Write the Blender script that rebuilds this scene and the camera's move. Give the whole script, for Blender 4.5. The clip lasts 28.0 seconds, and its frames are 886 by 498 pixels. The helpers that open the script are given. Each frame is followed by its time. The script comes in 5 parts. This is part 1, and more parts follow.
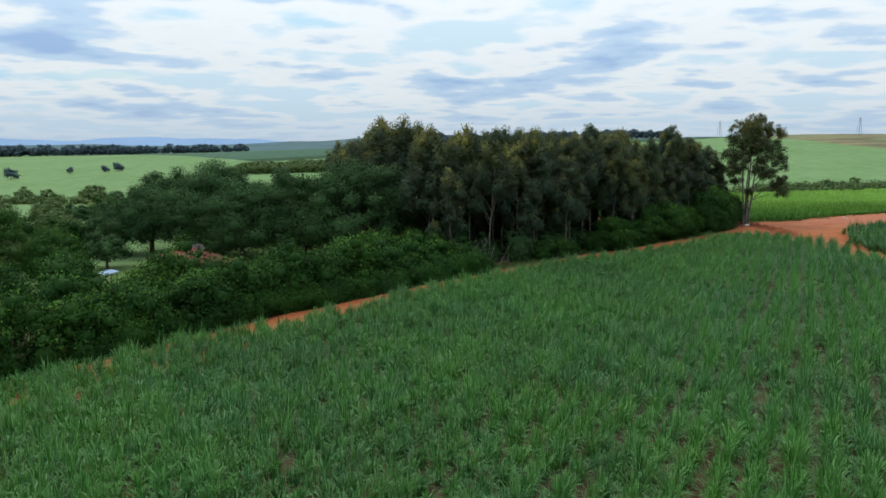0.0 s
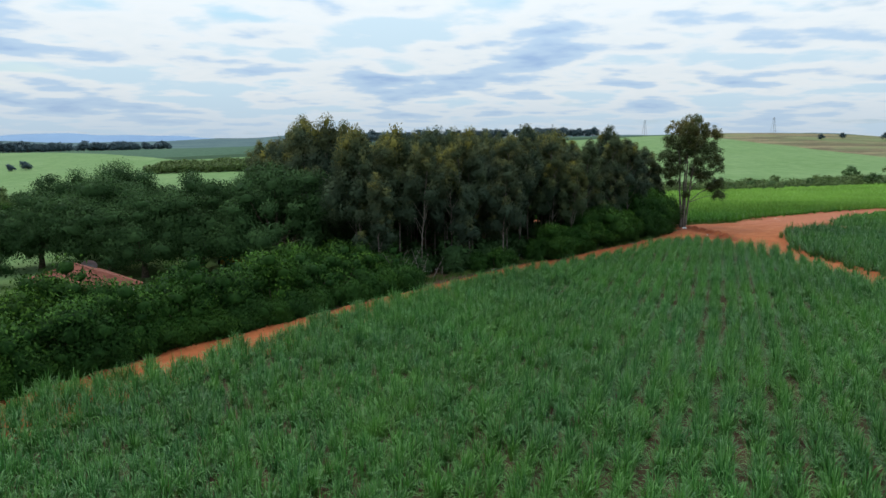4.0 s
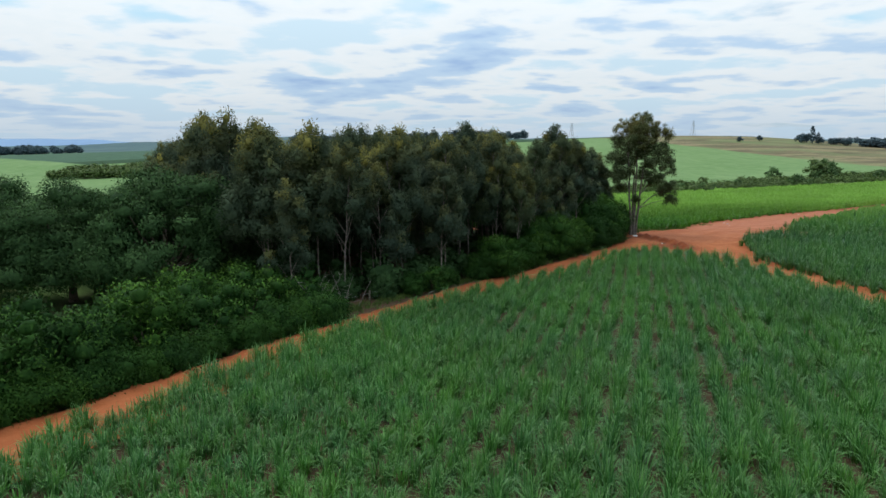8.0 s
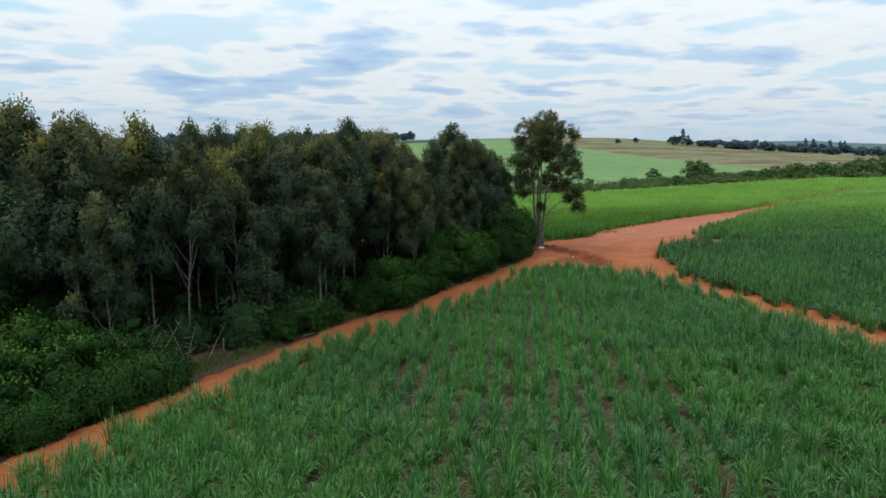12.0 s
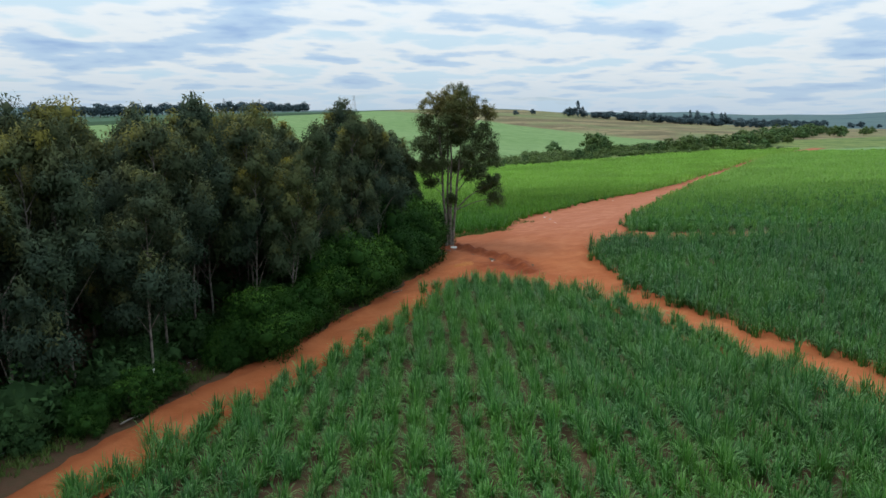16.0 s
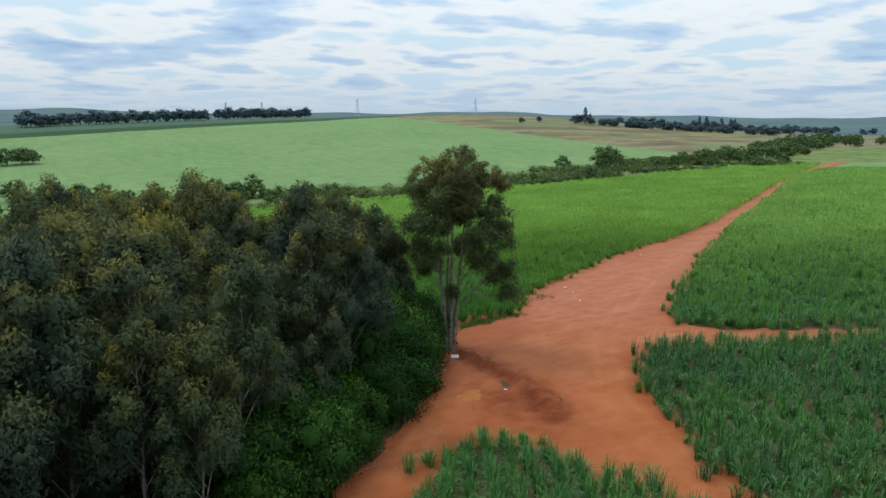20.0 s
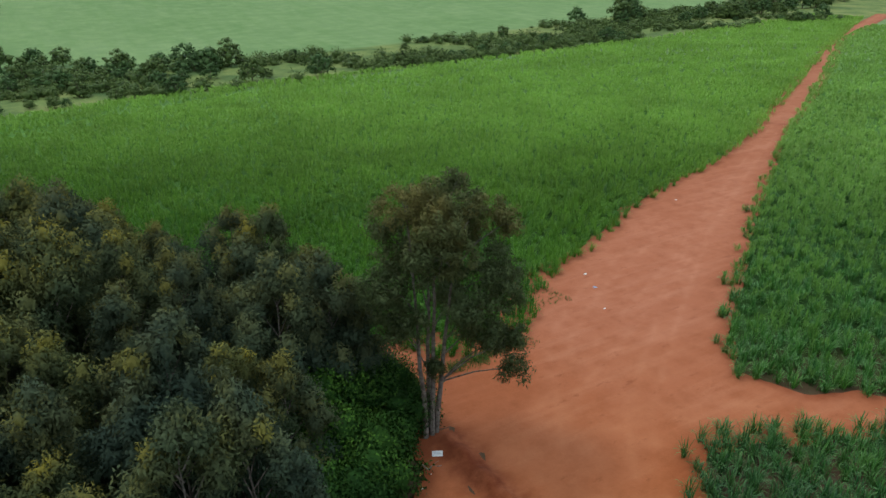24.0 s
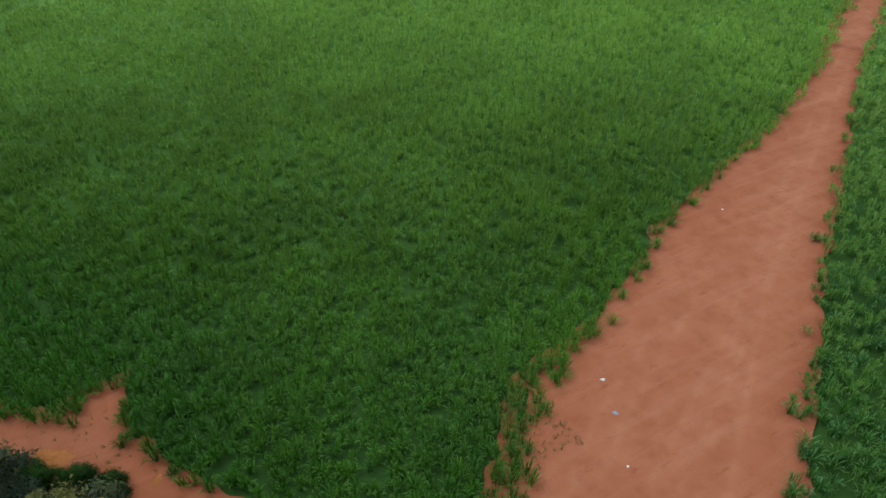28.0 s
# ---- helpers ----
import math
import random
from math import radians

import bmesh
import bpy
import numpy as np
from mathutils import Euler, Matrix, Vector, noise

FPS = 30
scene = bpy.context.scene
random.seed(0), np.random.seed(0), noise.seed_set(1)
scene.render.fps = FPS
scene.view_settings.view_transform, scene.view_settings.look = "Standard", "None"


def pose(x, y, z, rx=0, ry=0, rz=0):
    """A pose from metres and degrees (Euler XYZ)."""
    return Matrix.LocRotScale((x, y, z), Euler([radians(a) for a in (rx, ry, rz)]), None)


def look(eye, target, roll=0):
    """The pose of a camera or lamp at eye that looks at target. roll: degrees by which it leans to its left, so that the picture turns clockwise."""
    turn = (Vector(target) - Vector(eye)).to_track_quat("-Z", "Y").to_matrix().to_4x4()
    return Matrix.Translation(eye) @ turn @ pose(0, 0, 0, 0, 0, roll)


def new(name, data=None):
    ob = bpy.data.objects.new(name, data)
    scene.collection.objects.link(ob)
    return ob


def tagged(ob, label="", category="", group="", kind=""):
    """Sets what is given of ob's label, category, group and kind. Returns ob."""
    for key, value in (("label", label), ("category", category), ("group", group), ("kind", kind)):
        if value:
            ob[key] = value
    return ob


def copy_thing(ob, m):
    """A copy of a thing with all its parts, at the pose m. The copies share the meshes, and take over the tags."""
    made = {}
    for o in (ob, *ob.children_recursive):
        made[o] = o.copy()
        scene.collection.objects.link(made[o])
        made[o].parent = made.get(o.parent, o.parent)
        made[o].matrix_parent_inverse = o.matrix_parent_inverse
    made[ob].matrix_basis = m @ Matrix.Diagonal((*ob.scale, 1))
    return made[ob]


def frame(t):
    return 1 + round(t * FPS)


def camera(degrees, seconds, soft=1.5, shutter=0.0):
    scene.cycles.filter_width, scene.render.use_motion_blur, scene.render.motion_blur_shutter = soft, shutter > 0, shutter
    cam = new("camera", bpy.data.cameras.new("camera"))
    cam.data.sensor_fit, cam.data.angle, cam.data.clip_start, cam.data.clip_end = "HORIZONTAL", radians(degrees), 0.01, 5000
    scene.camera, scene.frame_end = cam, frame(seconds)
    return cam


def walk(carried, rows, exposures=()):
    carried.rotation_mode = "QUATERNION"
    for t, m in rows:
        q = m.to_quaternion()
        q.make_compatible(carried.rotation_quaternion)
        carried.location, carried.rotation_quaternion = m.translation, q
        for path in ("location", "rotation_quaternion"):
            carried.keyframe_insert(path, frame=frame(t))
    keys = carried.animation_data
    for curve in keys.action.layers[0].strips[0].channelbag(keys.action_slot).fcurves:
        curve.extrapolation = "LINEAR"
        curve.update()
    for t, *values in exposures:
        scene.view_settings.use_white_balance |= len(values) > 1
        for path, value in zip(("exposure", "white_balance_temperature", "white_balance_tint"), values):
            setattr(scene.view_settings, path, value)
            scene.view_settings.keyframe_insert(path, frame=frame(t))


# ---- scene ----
cam = camera(65.9, 28.0)
METRES, EYE, TILT, LEAN, TURN = 145.0, 17.0, -9.2, 0.0, 0.0
ROWS = [
    (0.0, 0.0, 0.0, 0.0, 0.0, 0.0, -0.0),
    (0.5, -0.0005, 0.0044, 0.001, -0.62, -0.02, 0.04),
    (1.0, -0.0007, 0.0104, 0.0024, -1.38, -0.04, 0.1),
    (1.5, -0.0008, 0.0164, 0.0038, -2.12, -0.06, 0.17),
    (2.0, -0.0003, 0.0238, 0.0056, -2.92, -0.09, 0.32),
    (2.5, 0.0005, 0.0306, 0.0071, -3.61, -0.09, 0.45),
    (3.0, 0.0021, 0.0385, 0.0093, -4.34, -0.14, 0.53),
    (3.5, 0.0038, 0.0455, 0.0121, -4.99, -0.29, 0.62),
    (5.5, 0.0071, 0.0932, 0.0152, -7.4, -0.01, 1.14),
    (6.0, 0.009, 0.1055, 0.0172, -8.12, -0.03, 1.25),
    (6.5, 0.0109, 0.1167, 0.0189, -8.89, -0.05, 1.36),
    (7.0, 0.0132, 0.1297, 0.0211, -9.7, -0.08, 1.48),
    (7.5, 0.0154, 0.1413, 0.0228, -10.39, -0.07, 1.59),
    (8.0, 0.018, 0.1547, 0.025, -11.32, -0.1, 1.72),
    (8.5, 0.0207, 0.1667, 0.0268, -12.13, -0.11, 1.83),
    (9.0, 0.0239, 0.1806, 0.0289, -13.02, -0.13, 1.94),
    (9.5, 0.0269, 0.1929, 0.0308, -13.83, -0.15, 2.05),
    (10.0, 0.0303, 0.2062, 0.0328, -14.84, -0.18, 2.19),
    (10.5, 0.034, 0.2196, 0.0348, -16.34, -0.22, 2.4),
    (11.0, 0.0377, 0.2331, 0.037, -17.85, -0.28, 2.62),
    (11.5, 0.042, 0.2468, 0.0393, -19.11, -0.34, 2.8),
    (12.0, 0.0465, 0.2607, 0.0415, -20.6, -0.38, 2.99),
    (12.5, 0.0514, 0.2745, 0.0436, -22.35, -0.98, 3.26),
    (13.0, 0.0566, 0.2886, 0.046, -24.22, -2.78, 3.49),
    (13.5, 0.0625, 0.3028, 0.0486, -26.02, -3.22, 3.76),
    (15.5, 0.0907, 0.3609, 0.0628, -29.03, -3.31, 4.18),
    (16.0, 0.0983, 0.3749, 0.0679, -29.0, -3.29, 4.14),
    (16.5, 0.1074, 0.391, 0.0744, -28.95, -3.28, 4.1),
    (17.0, 0.1158, 0.4051, 0.0808, -28.9, -3.25, 4.08),
    (17.5, 0.1261, 0.4216, 0.089, -28.85, -3.22, 4.04),
    (18.0, 0.1353, 0.4359, 0.0971, -28.81, -3.2, 4.04),
    (18.5, 0.1461, 0.4527, 0.1068, -28.77, -3.18, 4.01),
    (19.0, 0.1559, 0.4675, 0.1157, -28.73, -3.16, 3.98),
    (19.5, 0.1674, 0.4846, 0.1261, -28.68, -3.15, 3.95),
    (20.0, 0.1778, 0.4997, 0.1361, -28.64, -3.15, 3.92),
    (20.5, 0.1902, 0.5175, 0.1485, -28.58, -3.14, 3.9),
    (22.5, 0.2359, 0.5839, 0.1987, -28.49, -6.02, 3.62),
    (23.0, 0.2492, 0.6027, 0.2107, -28.46, -8.96, 3.64),
    (23.5, 0.2627, 0.6222, 0.223, -28.42, -12.74, 3.62),
    (24.0, 0.2769, 0.6421, 0.2354, -28.38, -16.59, 3.66),
    (25.5, 0.3211, 0.7038, 0.2731, -28.26, -28.07, 3.76),
    (26.0, 0.3366, 0.7256, 0.2862, -28.23, -31.08, 3.74),
    (26.5, 0.3524, 0.7475, 0.2996, -28.19, -31.17, 3.73),
    (27.0, 0.3691, 0.771, 0.3138, -28.16, -31.2, 3.68),
    (27.5, 0.3839, 0.7922, 0.326, -28.12, -31.21, 3.61),
    (28.0, 0.4007, 0.8169, 0.3403, -28.12, -31.25, 3.5),
]
walk(cam, [(t, pose(0, 0, EYE, TILT, LEAN, TURN) @ pose(METRES * x, METRES * y, METRES * z, 90 + pitch, roll, yaw)) for t, x, y, z, yaw, pitch, roll in ROWS],
     exposures=[(0.0, 0.0), (20.0, 0.0), (23.0, -0.08), (26.0, -0.22), (28.0, -0.3)])

# ---- world and sun ----
SUN_AZ, SUN_EL = radians(-35.0), radians(60.0)   # azimuth from +y towards +x
sun_way = Vector((math.sin(SUN_AZ) * math.cos(SUN_EL), math.cos(SUN_AZ) * math.cos(SUN_EL), math.sin(SUN_EL)))


def build_world():
    world = bpy.data.worlds.new("sky_world")
    scene.world = world
    world.use_nodes = True
    nt = world.node_tree
    nt.nodes.clear()
    n, l = nt.nodes.new, nt.links.new
    sky = n("ShaderNodeTexSky")
    sky.sky_type, sky.sun_disc = "NISHITA", False
    sky.sun_elevation, sky.sun_rotation = SUN_EL, SUN_AZ
    blue = n("ShaderNodeMix"); blue.data_type = "RGBA"; blue.blend_type = "MULTIPLY"
    blue.inputs[0].default_value = 1.0
    l(sky.outputs[0], blue.inputs[6]); blue.inputs[7].default_value = (0.13, 0.13, 0.13, 1)
    tc = n("ShaderNodeTexCoord")
    sep = n("ShaderNodeSeparateXYZ"); l(tc.outputs["Generated"], sep.inputs[0])

    def math_node(op, a, b=None, c=None):
        m = n("ShaderNodeMath"); m.operation = op
        for i, v in enumerate((a, b, c)):
            if v is None:
                continue
            if isinstance(v, (int, float)):
                m.inputs[i].default_value = v
            else:
                l(v, m.inputs[i])
        return m.outputs[0]

    up = math_node("MAXIMUM", sep.outputs[2], 0.0)
    den = math_node("ADD", up, 0.12)
    px, py = math_node("DIVIDE", sep.outputs[0], den), math_node("DIVIDE", sep.outputs[1], den)
    vec = n("ShaderNodeCombineXYZ"); l(px, vec.inputs[0]); l(py, vec.inputs[1])

    def cloud(scale, seed, detail, rough, warp=0.0):
        mp = n("ShaderNodeMapping"); l(vec.outputs[0], mp.inputs[0])
        mp.inputs["Location"].default_value = (seed, seed * 1.7, 0)
        mp.inputs["Rotation"].default_value = (0, 0, radians(20))
        mp.inputs["Scale"].default_value = (scale, scale, 1)
        t = n("ShaderNodeTexNoise"); l(mp.outputs[0], t.inputs["Vector"])
        t.inputs["Scale"].default_value, t.inputs["Detail"].default_value, t.inputs["Roughness"].default_value = 1.0, detail, rough
        t.inputs["Distortion"].default_value = warp
        return t.outputs["Fac"]

    def ramp(fac, *stops):
        r = n("ShaderNodeValToRGB"); l(fac, r.inputs[0])
        r.color_ramp.interpolation = "EASE"
        el = r.color_ramp.elements
        while len(el) < len(stops):
            el.new(0.5)
        for e, (p, c) in zip(el, stops):
            e.position, e.color = p, (*c, 1)
        return r.outputs[0]

    def blend(fac, a, b):
        m = n("ShaderNodeMix"); m.data_type = "RGBA"
        l(fac, m.inputs[0])
        for k, v in ((6, a), (7, b)):
            if isinstance(v, tuple):
                m.inputs[k].default_value = (*v, 1)
            else:
                l(v, m.inputs[k])
        return m.outputs[2]

    # a high white veil with thin blue gaps; heaped clouds below it, white at the rim and blue-grey where thick
    gaps = ramp(cloud(0.9, 3.1, 5.0, 0.55), (0.34, (0.0, 0.0, 0.0)), (0.46, (1.0, 1.0, 1.0)))
    veil = blend(gaps, blend(ramp(cloud(0.5, 8.4, 2.0, 0.5), (0.4, (0.3, 0.3, 0.3)), (0.6, (1.0, 1.0, 1.0))), blue.outputs[2], (0.52, 0.79, 0.97)), (0.64, 0.83, 0.965))
    heap = math_node("ADD", math_node("MULTIPLY", cloud(0.85, 6.1, 4.0, 0.45, 0.0), 0.55), math_node("MULTIPLY", cloud(1.9, 1.9, 5.0, 0.5, 0.0), 0.45))
    rim = ramp(heap, (0.42, (0.0, 0.0, 0.0)), (0.50, (1.0, 1.0, 1.0)))
    thick = ramp(heap, (0.45, (0.95, 0.98, 1.0)), (0.51, (0.84, 0.92, 0.97)), (0.57, (0.54, 0.72, 0.92)), (0.66, (0.37, 0.545, 0.82)))
    sky_col = blend(rim, veil, thick)
    # pale air low over the horizon
    low = n("ShaderNodeMapRange"); l(up, low.inputs[0])
    low.inputs[1].default_value, low.inputs[2].default_value, low.inputs[3].default_value, low.inputs[4].default_value = 0.0, 0.06, 0.75, 0.0
    mixh = n("ShaderNodeMix"); mixh.data_type = "RGBA"
    l(low.outputs[0], mixh.inputs[0]); l(sky_col, mixh.inputs[6]); mixh.inputs[7].default_value = (0.60, 0.755, 0.915, 1)
    bg = n("ShaderNodeBackground"); l(mixh.outputs[2], bg.inputs[0]); 
    # a clouded sky is brighter overhead than at its rim
    l(math_node("ADD", math_node("MULTIPLY", up, 1.42), 0.785), bg.inputs[1])
    out = n("ShaderNodeOutputWorld"); l(bg.outputs[0], out.inputs[0])


build_world()
sun = new("sun", bpy.data.lights.new("sun", "SUN"))
sun.data.energy, sun.data.angle, sun.data.color = 1.3, radians(14.0), (1.0, 0.95, 0.86)
sun.matrix_world = look((0, 0, 200), Vector((0, 0, 200)) - sun_way)


# ---- materials ----
class Mat:
    """Small helper round one node material."""

    def __init__(self, name, rough=0.8, spec=0.3):
        self.m = bpy.data.materials.new(name)
        self.m.use_nodes = True
        self.nt = self.m.node_tree
        self.n, self.l = self.nt.nodes.new, self.nt.links.new
        self.b = self.nt.nodes["Principled BSDF"]
        self.out = self.nt.nodes["Material Output"]
        self.b.inputs["Roughness"].default_value = rough
        self.b.inputs["Specular IOR Level"].default_value = spec
        self.geo = self.n("ShaderNodeNewGeometry")
        self.tc = self.n("ShaderNodeTexCoord")

    def noise(self, scale, detail=4.0, rough=0.55, vec=None, stretch=None):
        vec = vec or self.geo.outputs["Position"]
        if stretch:
            mp = self.n("ShaderNodeMapping"); self.l(vec, mp.inputs[0])
            mp.inputs["Rotation"].default_value = (0, 0, stretch[0])
            mp.inputs["Scale"].default_value = (stretch[1], stretch[2], 1)
            vec = mp.outputs[0]
        t = self.n("ShaderNodeTexNoise"); self.l(vec, t.inputs["Vector"])
        t.inputs["Scale"].default_value, t.inputs["Detail"].default_value, t.inputs["Roughness"].default_value = scale, detail, rough
        return t.outputs["Fac"]

    def ramp(self, fac, *stops):
        r = self.n("ShaderNodeValToRGB"); self.l(fac, r.inputs[0])
        el = r.color_ramp.elements
        while len(el) < len(stops):
            el.new(0.5)
        for e, (p, c) in zip(el, stops):
            e.position, e.color = p, ((*c, 1) if not isinstance(c, (int, float)) else (c, c, c, 1))
        return r.outputs[0]

    def mix(self, fac, a, b, blend="MIX"):
        x = self.n("ShaderNodeMix"); x.data_type = "RGBA"; x.blend_type = blend
        for i, v in ((0, fac), (6, a), (7, b)):
            if isinstance(v, (int, float)):
                x.inputs[i].default_value = v
            elif isinstance(v, tuple):
                x.inputs[i].default_value = (*v, 1)
            else:
                self.l(v, x.inputs[i])
        return x.outputs[2]

    def math(self, op, a, b=0.0):
        x = self.n("ShaderNodeMath"); x.operation = op
        for i, v in enumerate((a, b)):
            if isinstance(v, (int, float)):
                x.inputs[i].default_value = v
            else:
                self.l(v, x.inputs[i])
        return x.outputs[0]

    def line(self, a, b, c, width, wob=None):
        """0 to 1 across the plan line a x + b y + c = 0."""
        s = self.n("ShaderNodeSeparateXYZ"); self.l(self.geo.outputs["Position"], s.inputs[0])
        v = self.math("ADD", self.math("ADD", self.math("MULTIPLY", s.outputs[0], a), self.math("MULTIPLY", s.outputs[1], b)), c)
        if wob:
            v = self.math("ADD", v, self.math("MULTIPLY", self.math("SUBTRACT", self.noise(wob[0], 3.0), 0.5), wob[1]))
        x = self.math("ADD", self.math("DIVIDE", v, width), 0.5)
        x.node.use_clamp = True
        return x

    def bump(self, fac, strength, distance):
        x = self.n("ShaderNodeBump"); self.l(fac, x.inputs["Height"])
        x.inputs["Strength"].default_value, x.inputs["Distance"].default_value = strength, distance
        self.l(x.outputs[0], self.b.inputs["Normal"])

    def base(self, col):
        if isinstance(col, tuple):
            self.b.inputs["Base Color"].default_value = (*col, 1)
        else:
            self.l(col, self.b.inputs["Base Color"])
        return self.m


def leaf_material(name, dark, light, top=None, rough=0.55, glow=0.25, spec=0.12, patch=0.15, each=False, clumps=0.0, sunlit=None, vary=(0.15, 0.85), blade=None):
    m = Mat(name, rough, spec)
    col = m.mix(m.ramp(m.geo.outputs["Random Per Island"], (0.0, vary[0]), (1.0, vary[1])), dark, light)
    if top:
        # young tints new growth and also paints light on upper leaves
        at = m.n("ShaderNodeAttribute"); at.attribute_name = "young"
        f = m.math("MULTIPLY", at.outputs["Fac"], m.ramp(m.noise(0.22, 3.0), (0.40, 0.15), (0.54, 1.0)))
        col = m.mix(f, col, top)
    if clumps:
        col = m.mix(m.ramp(m.noise(clumps, 2.0), (0.38, 0.0), (0.62, 1.0)), m.mix(1.0, col, (0.85, 0.95, 1.35), "MULTIPLY"), col)
    tone = m.ramp(m.noise(patch, 3.0), (0.3, 0.72), (0.7, 1.0))
    col = m.mix(1.0, col, tone, "MULTIPLY")
    if sunlit:
        # yellower, brighter colour farther down the slope paints in sunlight past the cloud shade
        old = m.mix(m.ramp(m.geo.outputs["Random Per Island"], (0.0, 0.0), (1.0, 1.0)), sunlit[2], sunlit[3])
        col = m.mix(m.line(0.786, 0.710, -(60.3 * 0.786 + 134.9 * 0.710) - sunlit[0], sunlit[1], (0.02, 50.0)), col, m.mix(1.0, old, tone, "MULTIPLY"))
    if blade:
        # every stool has its own green; blades pale and dry towards their drooping tips
        tf, tp = m.n("ShaderNodeAttribute"), m.n("ShaderNodeAttribute")
        tf.attribute_name, tp.attribute_name = "stool", "tip"
        col = m.mix(1.0, col, m.ramp(tf.outputs["Fac"], (0.0, (0.74, 0.84, 1.15)), (0.45, (1.0, 1.0, 1.0)), (1.0, (1.15, 1.15, 0.80))), "MULTIPLY")
        col = m.mix(m.math("MULTIPLY", tp.outputs["Fac"], m.ramp(m.geo.outputs["Random Per Island"], (0.35, 0.0), (0.9, blade[0]))), col, blade[1])
    if each:
        tint = m.n("ShaderNodeObjectInfo")
        col = m.mix(1.0, col, m.ramp(tint.outputs["Random"], (0.0, (0.70, 0.76, 0.84)), (0.5, (0.92, 0.95, 0.94)), (1.0, (1.08, 1.06, 0.80))), "MULTIPLY")
    m.base(col)
    tr = m.n("ShaderNodeBsdfTranslucent"); m.l(col, tr.inputs[0])
    ms = m.n("ShaderNodeMixShader"); ms.inputs[0].default_value = glow
    m.l(m.b.outputs[0], ms.inputs[1]); m.l(tr.outputs[0], ms.inputs[2]); m.l(ms.outputs[0], m.out.inputs[0])
    return m.m


def bark_material(name, dark, light, scale=3.0):
    m = Mat(name, 0.9, 0.15)
    f = m.noise(scale, 5.0, 0.6, stretch=(0, 1, 1))
    m.bump(f, 0.6, 0.03)
    return m.base(m.ramp(f, (0.35, dark), (0.65, light)))


def plain(name, a, b, rough=0.7, scale=4.0, spec=0.3):
    m = Mat(name, rough, spec)
    f = m.noise(scale, 5.0, 0.6)
    return m.base(m.ramp(f, (0.3, a), (0.7, b)))


PALE_TIP = (0.55, (0.205, 0.350, 0.145))
M_CANE = leaf_material("cane_leaf", (0.024, 0.104, 0.013), (0.084, 0.240, 0.031), vary=(0.0, 1.0), glow=0.3, spec=0.28, rough=0.4, patch=0.09, clumps=0.35, blade=PALE_TIP)
M_CANE_PLOT = leaf_material("cane_leaf_bluish", (0.020, 0.086, 0.013), (0.066, 0.192, 0.030), vary=(0.0, 1.0), glow=0.3, spec=0.28, rough=0.4, patch=0.09, clumps=0.35, blade=(0.45, PALE_TIP[1]))
M_CANE_R = leaf_material("cane_leaf_slope", (0.046, 0.150, 0.026), (0.120, 0.270, 0.050), glow=0.45, spec=0.16, rough=0.45, patch=0.05, sunlit=(62, 110.0, (0.19, 0.38, 0.065), (0.32, 0.52, 0.125)))
M_CANE_FAR = leaf_material("cane_leaf_upper", (0.020, 0.078, 0.006), (0.088, 0.210, 0.019), vary=(0.0, 1.0), glow=0.45, spec=0.12, rough=0.5, patch=0.06, sunlit=(76, 110.0, (0.19, 0.39, 0.05), (0.33, 0.54, 0.115)))
M_CANE_HEAD = leaf_material("cane_leaf_headland", (0.015, 0.078, 0.005), (0.067, 0.212, 0.016), vary=(0.0, 1.0), glow=0.35, spec=0.14, rough=0.5, patch=0.06, sunlit=(76, 110.0, (0.19, 0.39, 0.05), (0.33, 0.54, 0.115)), blade=(0.35, (0.12, 0.25, 0.06)))
M_EUC = leaf_material("eucalypt_leaf", (0.037, 0.061, 0.042), (0.085, 0.120, 0.070), (0.220, 0.195, 0.042), vary=(0.25, 0.75), glow=0.3, spec=0.05, rough=0.65, patch=0.3, each=True)
M_HERO = leaf_material("eucalypt_leaf_olive", (0.046, 0.070, 0.027), (0.102, 0.136, 0.049), (0.175, 0.145, 0.040), glow=0.35)
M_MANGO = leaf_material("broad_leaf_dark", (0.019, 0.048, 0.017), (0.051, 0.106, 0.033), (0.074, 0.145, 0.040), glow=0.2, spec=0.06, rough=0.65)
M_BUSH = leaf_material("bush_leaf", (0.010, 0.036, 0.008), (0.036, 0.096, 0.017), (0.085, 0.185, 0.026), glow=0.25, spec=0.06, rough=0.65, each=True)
M_SCRUB = leaf_material("scrub_leaf", (0.040, 0.080, 0.020), (0.125, 0.180, 0.050), glow=0.2)
M_VALLEY = leaf_material("valley_leaf", (0.034, 0.078, 0.026), (0.090, 0.160, 0.046), glow=0.2)
# distant leaves carry the haze blue in their base colour
M_HAZE_LEAF = leaf_material("haze_far_leaf", (0.046, 0.080, 0.098), (0.076, 0.118, 0.130), glow=0.15)
M_GRASS = leaf_material("grass_blade", (0.05, 0.10, 0.02), (0.14, 0.20, 0.05), glow=0.25)
M_BARK_PALE = bark_material("pale_bark", (0.065, 0.055, 0.046), (0.19, 0.165, 0.14))
M_BARK = bark_material("dark_bark", (0.05, 0.038, 0.028), (0.14, 0.11, 0.085))


